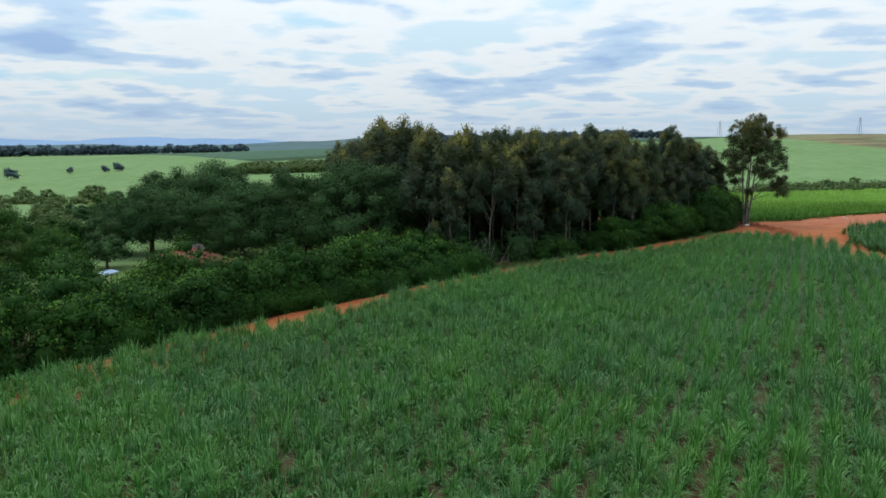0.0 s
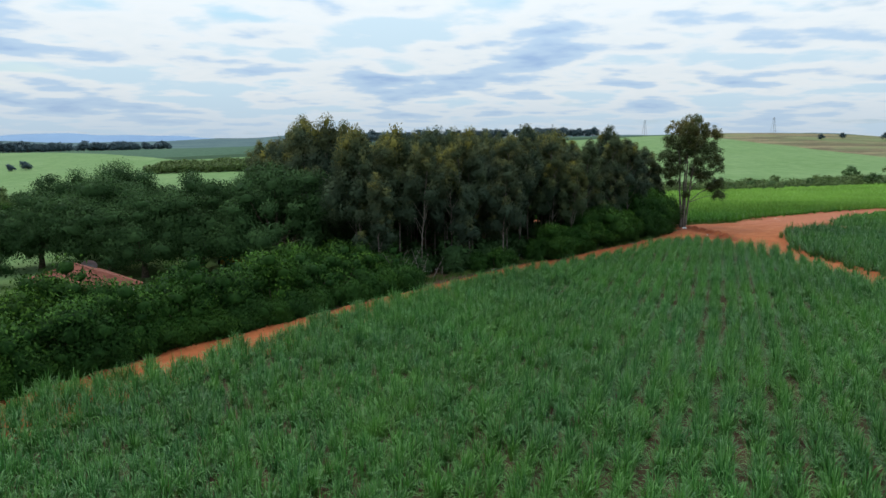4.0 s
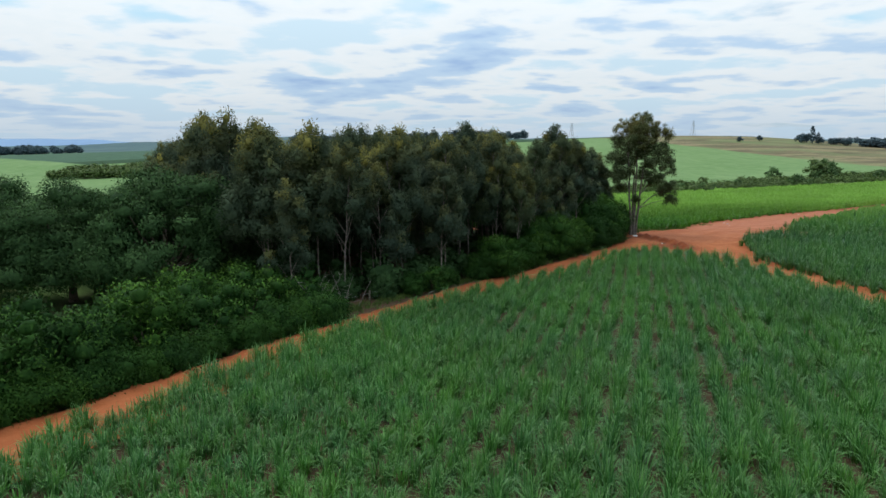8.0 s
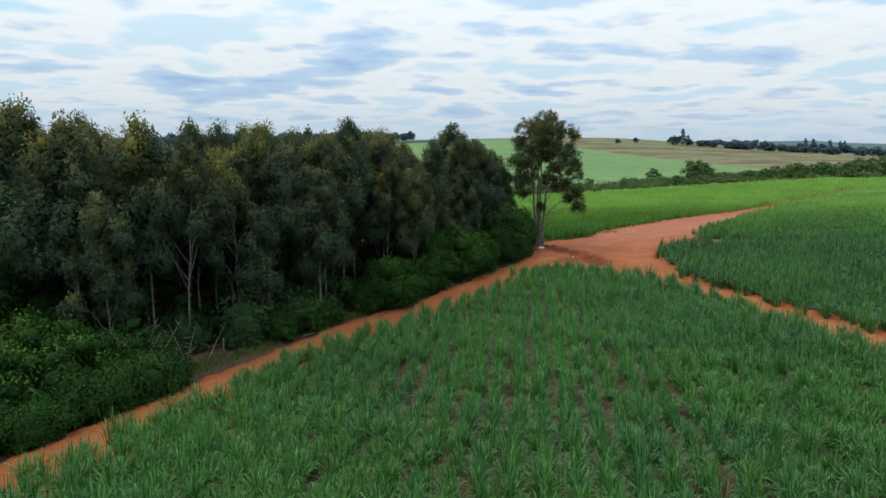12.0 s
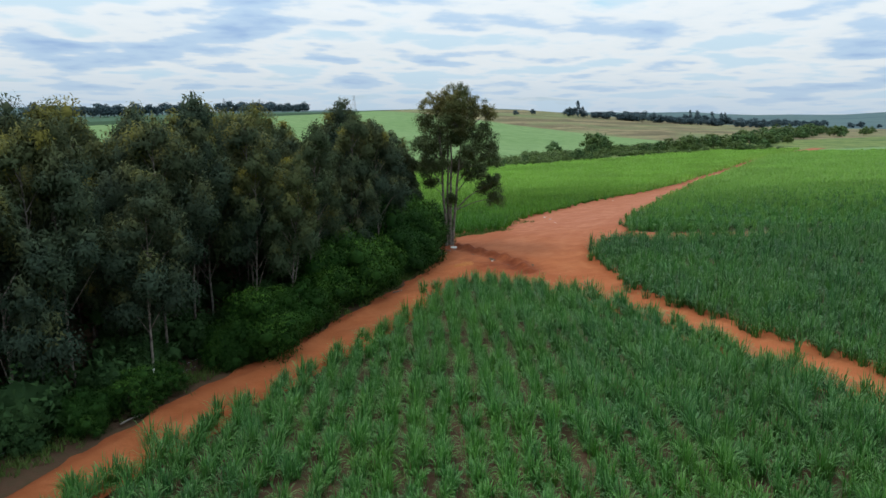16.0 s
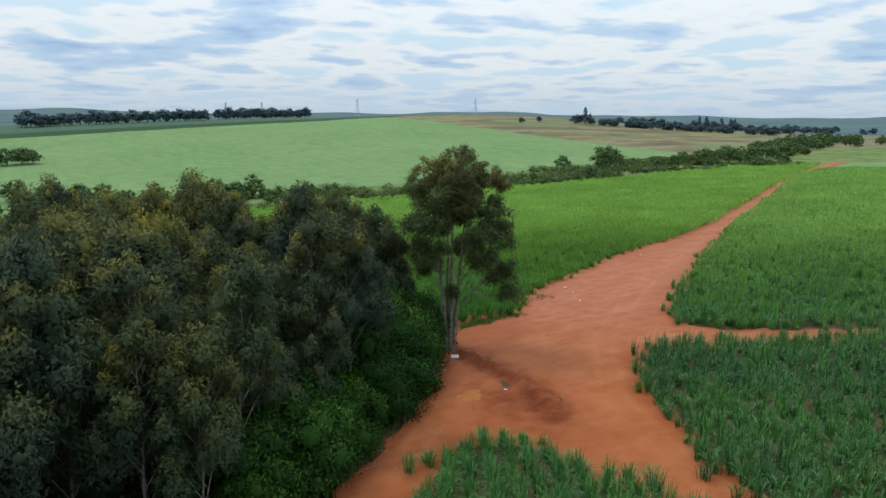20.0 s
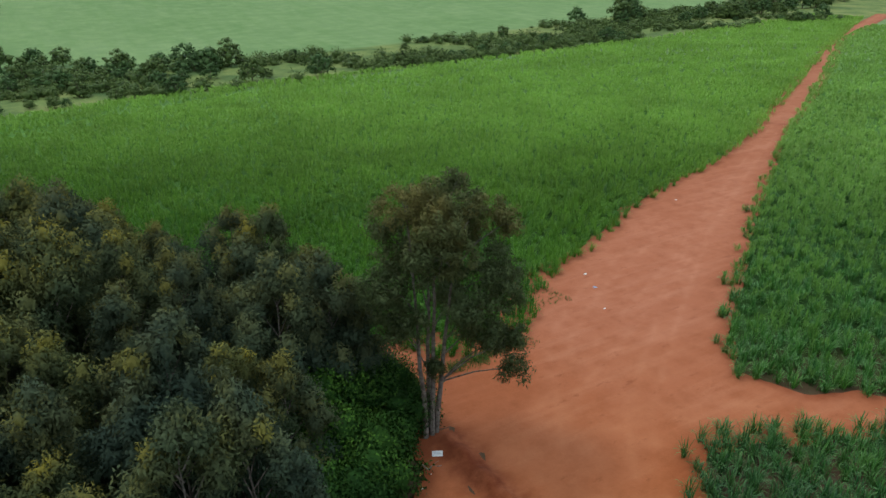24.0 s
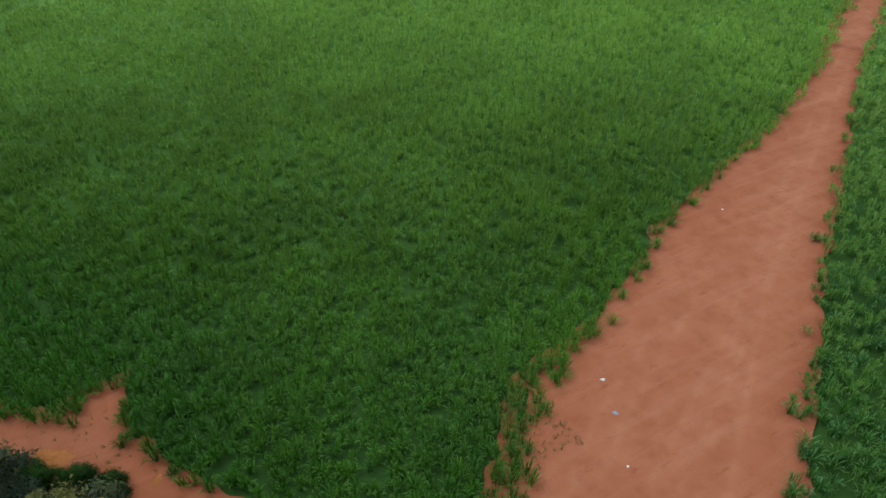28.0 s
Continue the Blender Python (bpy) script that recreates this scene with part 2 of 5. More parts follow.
def soil_material():
    m = Mat("red_soil_road", 0.95, 0.1)
    big, mid, fine = m.noise(0.06, 4.0), m.noise(0.55, 5.0, 0.6), m.noise(6.0, 5.0, 0.65)
    rut = m.noise(0.5, 4.0, 0.6, stretch=(radians(-47), 0.12, 1.4))
    rut2 = m.noise(0.5, 4.0, 0.6, stretch=(radians(-60), 0.10, 1.1))
    col = m.ramp(big, (0.3, (0.225, 0.068, 0.029)), (0.7, (0.275, 0.095, 0.046)))
    col = m.mix(m.ramp(mid, (0.42, 0.0), (0.70, 0.7)), col, (0.190, 0.054, 0.021))
    col = m.mix(m.ramp(rut, (0.5, 0.0), (0.72, 0.5)), col, (0.315, 0.122, 0.065))
    col = m.mix(m.ramp(rut2, (0.5, 0.0), (0.75, 0.45)), col, (0.235, 0.072, 0.032))
    col = m.mix(m.ramp(fine, (0.35, 0.25), (0.6, 0.0)), col, (0.19, 0.062, 0.028))
    trk, dmp = m.n("ShaderNodeAttribute"), m.n("ShaderNodeAttribute")
    trk.attribute_name, dmp.attribute_name = "track", "damp"
    patchy = m.ramp(m.noise(0.25, 4.0), (0.38, 0.0), (0.65, 0.36))
    col = m.mix(m.math("MULTIPLY", trk.outputs["Fac"], patchy), col, (0.36, 0.148, 0.080))
    col = m.mix(m.math("MULTIPLY", dmp.outputs["Fac"], m.ramp(mid, (0.3, 0.35), (0.65, 1.0))), col, (0.095, 0.022, 0.010))
    mar = m.n("ShaderNodeAttribute"); mar.attribute_name = "margin"
    col = m.mix(m.math("MULTIPLY", mar.outputs["Fac"], m.ramp(mid, (0.35, 0.45), (0.65, 0.85))), col, (0.170, 0.046, 0.020))
    # scuffs and clods
    col = m.mix(m.ramp(m.noise(0.9, 6.0, 0.7, stretch=(radians(-52), 0.5, 1.3)), (0.60, 0.0), (0.70, 0.55)), col, (0.150, 0.042, 0.018))
    # paler, pinker earth along the upper road, orange by the grove
    col = m.mix(m.line(0.479, 0.878, -(60.3 * 0.479 + 134.9 * 0.878) - 4, 30.0, (0.06, 24.0)), m.mix(1.0, col, (1.06, 1.0, 0.78), "MULTIPLY"), m.mix(1.0, col, (1.12, 1.20, 1.34), "MULTIPLY"))
    m.bump(m.math("ADD", m.math("MULTIPLY", mid, 0.7), m.math("ADD", m.math("MULTIPLY", rut, 0.6), m.math("MULTIPLY", fine, 0.15))), 0.7, 0.25)
    return m.base(col)


def ground_material():
    m = Mat("ground_fields", 0.95, 0.08)
    big, mid, fine = m.noise(0.012, 5.0), m.noise(0.12, 5.0, 0.6), m.noise(1.6, 5.0, 0.7)
    soil = m.ramp(mid, (0.3, (0.054, 0.036, 0.023)), (0.7, (0.092, 0.051, 0.031)))
    soil = m.mix(m.ramp(fine, (0.45, 0.0), (0.7, 0.5)), soil, (0.036, 0.045, 0.018))
    rows = m.noise(0.16, 5.0, 0.7, stretch=(radians(62), 1.0, 0.12))
    cane = m.ramp(big, (0.3, (0.096, 0.166, 0.060)), (0.7, (0.128, 0.198, 0.082)))
    cane = m.mix(m.ramp(mid, (0.4, 0.0), (0.75, 0.55)), cane, (0.185, 0.262, 0.108))
    cane = m.mix(m.ramp(rows, (0.35, 0.22), (0.6, 0.0)), cane, (0.055, 0.14, 0.03))
    brown = m.ramp(m.noise(0.02, 7.0, 0.75, stretch=(radians(25), 0.5, 1.6)), (0.36, (0.072, 0.068, 0.036)), (0.5, (0.125, 0.102, 0.058)), (0.57, (0.20, 0.165, 0.090)), (0.66, (0.095, 0.110, 0.048)))
    brown = m.mix(m.ramp(big, (0.48, 0.0), (0.66, 0.75)), brown, (0.12, 0.16, 0.065))
    dark = m.ramp(mid, (0.3, (0.036, 0.074, 0.046)), (0.7, (0.056, 0.104, 0.062)))
    # far land greens with the blue of distance haze mixed in
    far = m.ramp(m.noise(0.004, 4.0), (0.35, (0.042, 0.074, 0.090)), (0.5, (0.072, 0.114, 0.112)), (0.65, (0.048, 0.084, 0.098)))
    valley = m.ramp(m.noise(0.05, 6.0, 0.7), (0.36, (0.050, 0.090, 0.028)), (0.52, (0.115, 0.155, 0.046)), (0.66, (0.17, 0.185, 0.065)))
    # soil near, then crops by plan lines
    # v: ahead from the big tree, w: towards the valley line
    vx, vy = 0.479, 0.878
    ux, uy = 0.878, -0.479
    v0, u0 = -(60.3 * vx + 134.9 * vy), -(60.3 * ux + 134.9 * uy)
    is_far = m.line(vx, vy, v0 - 190, 120.0)
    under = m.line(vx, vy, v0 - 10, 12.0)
    left = m.line(-0.95, 0.31, -(-0.95 * -50 + 0.31 * 100), 10.0, (0.1, 6.0))
    green = m.math("MAXIMUM", is_far, left)
    side = m.math("MULTIPLY", m.line(1.0, 0.0, -124, 10.0, (0.1, 6.0)), m.line(0.0, -1.0, 112, 8.0))
    back = m.math("MAXIMUM", m.line(0.0, -1.0, 22, 12.0, (0.1, 8.0)), side)
    soil = m.mix(back, soil, m.ramp(fine, (0.35, (0.035, 0.085, 0.018)), (0.65, (0.070, 0.150, 0.035))))
    yard = m.math("MULTIPLY", m.line(-0.677, 0.736, 0.677 * 60.3 - 0.736 * 134.9 - 9, 6.0, (0.15, 5.0)), m.line(-1.0, 0.0, -12, 8.0, (0.15, 5.0)))
    soil = m.mix(m.math("MULTIPLY", yard, m.ramp(mid, (0.35, 0.35), (0.55, 1.0))), soil, m.ramp(fine, (0.35, (0.050, 0.095, 0.026)), (0.65, (0.100, 0.150, 0.048))))
    # near floor painted dark as canopy shade, far floor paler as under sunlit cane
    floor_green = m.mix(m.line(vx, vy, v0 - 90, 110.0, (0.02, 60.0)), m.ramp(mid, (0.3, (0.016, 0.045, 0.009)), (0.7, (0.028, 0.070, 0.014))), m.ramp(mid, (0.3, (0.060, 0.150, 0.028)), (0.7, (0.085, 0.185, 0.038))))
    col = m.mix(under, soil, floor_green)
    col = m.mix(green, col, cane)
    near_val = m.line(vx - 0.62 * ux, vy - 0.62 * uy, v0 - 0.62 * u0 - 228, 6.0, (0.02, 16.0))
    past_val = m.line(vx - 0.75 * ux, vy - 0.75 * uy, v0 - 0.75 * u0 - 318, 10.0, (0.02, 24.0))
    right_side = m.line(ux, uy, u0 + 330, 60.0)
    col = m.mix(m.math("MULTIPLY", m.math("MULTIPLY", near_val, m.math("SUBTRACT", 1.0, past_val)), right_side), col, valley)
    b = m.line(vx + 1.2 * ux, vy + 1.2 * uy, v0 + 1.2 * u0 - 765, 14.0, (0.01, 50.0))
    col = m.mix(m.math("MULTIPLY", b, past_val), col, brown)
    d = m.line(-0.37, 0.929, -(0.37 * 4.9 + 0.929 * 769.2), 3.0, (0.02, 10.0))
    d = m.math("MULTIPLY", d, m.line(0.718, 0.695, 0.718 * 146 - 0.695 * 654, 6.0, (0.02, 14.0)))
    col = m.mix(d, col, dark)
    rim = m.math("MULTIPLY", d, m.math("SUBTRACT", 1.0, m.line(-0.37, 0.929, -(0.37 * 4.9 + 0.929 * 769.2) - 42, 3.0)))
    col = m.mix(rim, col, (0.022, 0.050, 0.022))
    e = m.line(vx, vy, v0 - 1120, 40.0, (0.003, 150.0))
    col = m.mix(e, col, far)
    m.bump(m.math("ADD", m.math("MULTIPLY", fine, 0.4), mid), 0.6, 0.5)
    return m.base(col)


M_SOIL = soil_material()
M_GROUND = ground_material()


# ---- mesh helpers ----
def mesh_arrays(name, verts, quads=None, tris=None, mat=None, smooth=False):
    me = bpy.data.meshes.new(name)
    verts = np.asarray(verts, dtype=np.float32)
    quads = np.zeros((0, 4), np.int32) if quads is None else np.asarray(quads, np.int32)
    tris = np.zeros((0, 3), np.int32) if tris is None else np.asarray(tris, np.int32)
    me.vertices.add(len(verts)); me.vertices.foreach_set("co", verts.ravel())
    loops = np.concatenate([quads.ravel(), tris.ravel()])
    me.loops.add(len(loops)); me.loops.foreach_set("vertex_index", loops)
    nq, ntr = len(quads), len(tris)
    start = np.concatenate([np.arange(nq) * 4, nq * 4 + np.arange(ntr) * 3]).astype(np.int32)
    me.polygons.add(nq + ntr)
    me.polygons.foreach_set("loop_start", start)
    if smooth:
        me.polygons.foreach_set("use_smooth", np.ones(nq + ntr, bool))
    me.update(calc_edges=True)
    if mat:
        me.materials.append(mat)
    return me


def part(name, data, material, parent=None, label=""):
    """Links a bmesh or mesh as one object under a thing or a part."""
    if isinstance(data, bmesh.types.BMesh):
        me = bpy.data.meshes.new(name)
        data.to_mesh(me); data.free()
        me.materials.append(material)
    else:
        me = data
        if material and not me.materials:
            me.materials.append(material)
    ob = new(name, me)
    if parent:
        ob.parent = parent
    if label:
        ob["label"] = label
    return ob


def tubes(runs, sides=6):
    """Tapered tubes: runs of (points, radii). Returns verts and quads."""
    V, Q, base = [], [], 0
    for pts, rad in runs:
        pts = [Vector(p) for p in pts]
        for i, p in enumerate(pts):
            d = (pts[min(i + 1, len(pts) - 1)] - pts[max(i - 1, 0)]).normalized()
            a = d.orthogonal().normalized() if abs(d.z) > 0.98 else d.cross(Vector((0, 0, 1))).normalized()
            b = d.cross(a)
            for k in range(sides):
                w = 2 * math.pi * k / sides
                V.append(p + (a * math.cos(w) + b * math.sin(w)) * rad[i])
        for i in range(len(pts) - 1):
            for k in range(sides):
                k2 = (k + 1) % sides
                Q.append((base + i * sides + k, base + i * sides + k2, base + (i + 1) * sides + k2, base + (i + 1) * sides + k))
        base += len(pts) * sides
    return V, Q


def unit(a):
    return a / np.maximum(np.linalg.norm(a, axis=1, keepdims=True), 1e-6)


# ---- the lie of the land ----
TREE = (60.3, 134.9)


def uv_of(x, y):
    return (x - TREE[0]) * 0.878 - (y - TREE[1]) * 0.479, (x - TREE[0]) * 0.479 + (y - TREE[1]) * 0.878


def ground_z(x, y):
    x, y = np.asarray(x, float), np.asarray(y, float)
    u, v = uv_of(x, y)
    w = 330 + 0.5 * np.clip(u, -900, 900) - v
    t = np.clip(w / 330, 0, 1)
    h = -12 * (1 - t ** 1.5) + 0.006 * np.clip(w - 330, 0, 900) + 0.03 * np.clip(u, -150, 150)
    s = np.clip(-w / 650, 0, 1)
    s = s * s * (3 - 2 * s)
    du = u + 30
    h = h + 35 * s * np.exp(-(du / np.where(du < 0, 750, 430)) ** 2)
    r = np.hypot(u, v)
    f = np.clip((r - 1500) / 2300, 0, 1)
    f = f * f * (3 - 2 * f)
    a = np.arctan2(u, v)
    hills = 24 + 7 * np.sin(a * 9 + 1) + 6 * np.sin(a * 23) + 4 * np.sin(a * 51 + 2) + 9 * np.exp(-((a + 0.95) / 0.25) ** 2)
    low = np.clip((-0.57 - a) / 0.2, 0, 1) * (a > -2.2)
    hills = hills - 48 * low * low * (3 - 2 * low)
    return h * (1 - f) + f * hills


def gz(x, y):
    return float(ground_z(x, y))


def axis(lo, hi, step, far, grow=1.16):
    a = list(np.arange(lo, hi + 0.1, step))
    d, p = step, hi
    while p < far:
        d *= grow; p += d; a.append(p)
    d, p = step, lo
    while p > -far:
        d *= grow; p -= d; a.insert(0, p)
    return np.array(a)


def build_ground():
    xs, ys = axis(-90, 330, 4.0, 4600, 1.09), axis(-20, 420, 4.0, 4600, 1.09)
    X, Y = np.meshgrid(xs, ys)
    Z = ground_z(X, Y)
    near = np.exp(-((X - 60) ** 2 + (Y - 120) ** 2) / 200 ** 2)
    Z = Z + near * (0.10 * np.sin(X * 0.31 + Y * 0.17) * np.sin(Y * 0.27 - X * 0.11) - 0.06)
    V = np.stack([X, Y, Z], -1).reshape(-1, 3)
    nx, ny = len(xs), len(ys)
    i = (np.arange(ny - 1)[:, None] * nx + np.arange(nx - 1)[None]).ravel()
    Q = np.stack([i, i + 1, i + nx + 1, i + nx], 1)
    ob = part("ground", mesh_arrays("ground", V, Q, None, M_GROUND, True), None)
    tagged(ob, "rolling farmland of red soil, green crop and dry stubble", "ground", kind="structure")


build_ground()


def mountains():
    """Hills on the far rim, blue because haze is put into their colour."""
    m = plain("haze_blue_hills", (0.17, 0.25, 0.37), (0.21, 0.30, 0.42), 1.0, 0.002, 0.0)
    V, Q = [], []
    n = 160
    for i in range(n + 1):
        a = radians(-62 + 58 * i / n)
        f = min(max((-0.12 - a) / 0.32, 0), 1)
        h = -4 + 22 * f * f * (3 - 2 * f) + (3 + 6 * f) * math.sin(a * 17 + 1) + (2 + 4 * f) * math.sin(a * 41) + 2 * math.sin(a * 97 + 2)
        for r, z in ((4250, -60.0), (4400, h), (4560, -60.0)):
            V.append((r * math.sin(a), r * math.cos(a), z))
    for i in range(n):
        for k in (0, 1):
            Q.append((i * 3 + k, i * 3 + 3 + k, i * 3 + 4 + k, i * 3 + 1 + k))
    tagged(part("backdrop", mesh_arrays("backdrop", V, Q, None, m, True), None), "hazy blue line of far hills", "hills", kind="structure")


mountains()


def inside(px, py, poly):
    """Even-odd test of many points."""
    c = np.zeros(len(px), bool)
    n = len(poly)
    for i in range(n):
        x1, y1 = poly[i]
        x2, y2 = poly[(i + 1) % n]
        if y1 == y2:
            continue
        hit = (y1 > py) != (y2 > py)
        c ^= hit & (px < (x2 - x1) * (py - y1) / (y2 - y1) + x1)
    return c


# ---- roads ----
def road_sheet(name, poly, label, step=0.6, lift=0.10):
    """A soil sheet over the land within the plan outline, its edge worn and uneven."""
    p = np.array(poly)
    xs, ys = np.arange(p[:, 0].min() - 2, p[:, 0].max() + 2, step), np.arange(p[:, 1].min() - 2, p[:, 1].max() + 2, step)
    X, Y = np.meshgrid(xs, ys)
    nx, ny = len(xs), len(ys)
    i = (np.arange(ny - 1)[:, None] * nx + np.arange(nx - 1)[None]).ravel()
    Q = np.stack([i, i + 1, i + nx + 1, i + nx], 1)
    cx, cy = X.ravel()[Q].mean(1), Y.ravel()[Q].mean(1)
    keep = inside(cx, cy, poly)
    Q = Q[keep]
    rut = 0.05 * np.sin((X * 0.68 - Y * 0.73) * 2.1) * np.sin(X * 0.05 + 1) + 0.04 * np.sin(X * 0.9 + 1.3 * np.sin(Y * 0.4)) * np.sin(Y * 0.7)
    # draw the rim in to the worn outline
    Xf, Yf = X.ravel().copy(), Y.ravel().copy()
    cnt = np.bincount(Q.ravel(), minlength=nx * ny)
    rim = np.where((cnt > 0) & (cnt < 4))[0]
    a, b = p, np.roll(p, -1, 0)
    ab = b - a
    R = np.stack([Xf[rim], Yf[rim]], 1)
    tt = np.clip(((R[:, None] - a[None]) * ab[None]).sum(-1) / (ab ** 2).sum(-1)[None], 0, 1)
    near = a[None] + tt[..., None] * ab[None]
    best = np.argmin(((near - R[:, None]) ** 2).sum(-1), 1)
    N = near[np.arange(len(rim)), best]
    Xf[rim] = N[:, 0] + 0.25 * np.sin(N[:, 1] * 1.3) + 0.15 * np.sin(N[:, 0] * 3.1)
    Yf[rim] = N[:, 1] + 0.25 * np.sin(N[:, 0] * 1.1) + 0.15 * np.sin(N[:, 1] * 2.7)
    X, Y = Xf.reshape(X.shape), Yf.reshape(Y.shape)
    # a low earth bank across the mouth of the near road
    bank = [(61.0, 134.0), (61.2, 130.0), (61.6, 125.5), (61.4, 120.5), (59.8, 116.5)]
    dist = np.full(X.shape, 9.0)
    for (x1, y1), (x2, y2) in zip(bank, bank[1:]):
        k = np.clip(((X - x1) * (x2 - x1) + (Y - y1) * (y2 - y1)) / ((x2 - x1) ** 2 + (y2 - y1) ** 2), 0, 1)
        dist = np.minimum(dist, np.hypot(X - x1 - k * (x2 - x1), Y - y1 - k * (y2 - y1)))
    rut = rut + 0.55 * np.exp(-(dist / 0.6) ** 2) * (0.8 + 0.3 * np.sin(Y * 2.3)) - 0.10 * np.exp(-((dist - 1.3) / 0.6) ** 2)
    # turning tracks on the far verge
    for cx, cy, r in ((90.5, 152.5, 4.5), (90.5, 152.5, 6.1), (112.0, 163.0, 5.0)):
        d = np.hypot(X - cx, Y - cy) - r
        rut = rut + (0.07 * np.exp(-((d - 0.45) / 0.3) ** 2) - 0.09 * np.exp(-(d / 0.3) ** 2)) * (X * 0.55 - Y * 0.83 + 79 < 0)
    # a worn lip of looser, darker soil along the margins
    G = np.stack([X.ravel(), Y.ravel()], 1)
    lip = np.full(len(G), 99.0)
    for (x1, y1), (x2, y2) in zip(a, b):
        f = np.clip(((G[:, 0] - x1) * (x2 - x1) + (G[:, 1] - y1) * (y2 - y1)) / ((x2 - x1) ** 2 + (y2 - y1) ** 2), 0, 1)
        lip = np.minimum(lip, np.hypot(G[:, 0] - x1 - f * (x2 - x1), G[:, 1] - y1 - f * (y2 - y1)))
    lip = lip + 0.5 * np.sin(G[:, 0] * 0.8 + np.sin(G[:, 1] * 0.5)) * np.sin(G[:, 1] * 0.6)
    rut = rut + (0.13 * np.exp(-((lip - 1.1) / 0.45) ** 2) - 0.05 * np.exp(-((lip - 2.0) / 0.5) ** 2)).reshape(X.shape)
    Z = ground_z(X, Y) + lift + rut
    used = np.unique(Q)
    remap = np.full(nx * ny, -1); remap[used] = np.arange(len(used))
    V = np.stack([X, Y, Z], -1).reshape(-1, 3)[used]
    me = mesh_arrays(name, V, remap[Q], None, M_SOIL, True)
    # wheel paths, worn pale, and damp dug-over ground by the bank
    paths = [[(-40, 31), (-13, 62.5), (16, 94), (40, 111.5), (54, 123.5), (66, 131), (84, 140), (104, 150.5), (132, 167), (163, 184.5), (220, 217), (350, 292), (500, 366)],
             [(58.5, 60), (59.5, 85), (61, 101), (66, 116), (76, 129), (92, 141), (112, 155), (136, 169)],
             [(66, 132), (78, 128), (86, 123.5), (104, 113), (158, 84)],
             [(59, 104), (64, 118), (70, 130), (78, 142), (88, 149), (104, 157)]]
    vx, vy = V[:, 0], V[:, 1]
    track = np.zeros(len(V))
    for path in paths:
        best, off = np.full(len(V), 99.0), np.zeros(len(V))
        for (x1, y1), (x2, y2) in zip(path, path[1:]):
            k = np.clip(((vx - x1) * (x2 - x1) + (vy - y1) * (y2 - y1)) / ((x2 - x1) ** 2 + (y2 - y1) ** 2), 0, 1)
            d = np.hypot(vx - x1 - k * (x2 - x1), vy - y1 - k * (y2 - y1))
            best = np.minimum(best, d)
        track = np.maximum(track, np.exp(-((best - 0.95) / 0.55) ** 2))
        track = np.maximum(track, 0.55 * np.exp(-(best / 2.6) ** 2))
    ddist = dist.reshape(-1)[used]
    damp = 1.2 * np.exp(-(ddist / 1.3) ** 2) + 0.75 * np.exp(-(((vx - 58.5) / 3.6) ** 2 + ((vy - 120.5) / 6.5) ** 2)) + 0.5 * np.exp(-(((vx - 60) / 3.0) ** 2 + ((vy - 133) / 2.5) ** 2))
    for key, val in (("track", track), ("damp", np.clip(damp, 0, 1)), ("margin", np.exp(-(np.maximum(lip[used], 0) / 1.3) ** 2))):
        me.attributes.new(key, "FLOAT", "POINT").data.foreach_set("value", val.astype(np.float32))
    ob = part(name, me, None)
    tagged(ob, label, "dirt road", kind="structure")
    return ob


road_sheet("road", [(-45.2, 32.2), (-27.2, 52.8), (-16, 66.8), (0.0, 82.2), (18.2, 98.4), (33.8, 109.6), (47.6, 120.6), (57.2, 131.1), (59.6, 137), (58, 147), (48, 161), (31, 177), (38, 182), (46, 174), (49.4, 176), (52.8, 175.4), (52.2, 169), (53.5, 165),
                    (62, 151), (75, 148), (83.5, 157.5), (92.5, 158.8), (103.6, 163.8), (110, 168.4), (123.4, 173.6), (143, 179.8), (168, 191.6), (175, 196), (178, 190), (162, 180), (135, 162.5), (119, 152.5), (108, 144.5), (94, 135), (87.5, 129),
                    (90, 124.0), (106, 114.2), (160, 85.4), (158, 82.4), (104, 111.4), (87, 119), (77, 123),
                    (70, 115), (64, 102), (62.5, 80), (57, 40), (51, 40), (54, 75), (56, 98), (54.5, 113), (50, 116), (40, 106.5), (15, 89.5), (-12, 59), (-38, 27)],
           "red compacted earth farm road with tyre ruts and a wide junction", 0.4)
road_sheet("road_far", [(174, 196.4), (207, 214.8), (305, 270), (411, 326.2), (508, 370.5), (513, 362.5), (350, 288.4), (232, 218.6), (178.6, 189.4)], "straight red earth farm road between the cane fields", 1.2)


# ---- sugar cane ----
TRACK_GAP = [(-40, 262), (19, 291.5), (57, 311), (109, 324.6), (161, 330.5), (225, 326)]   # a field track left unplanted


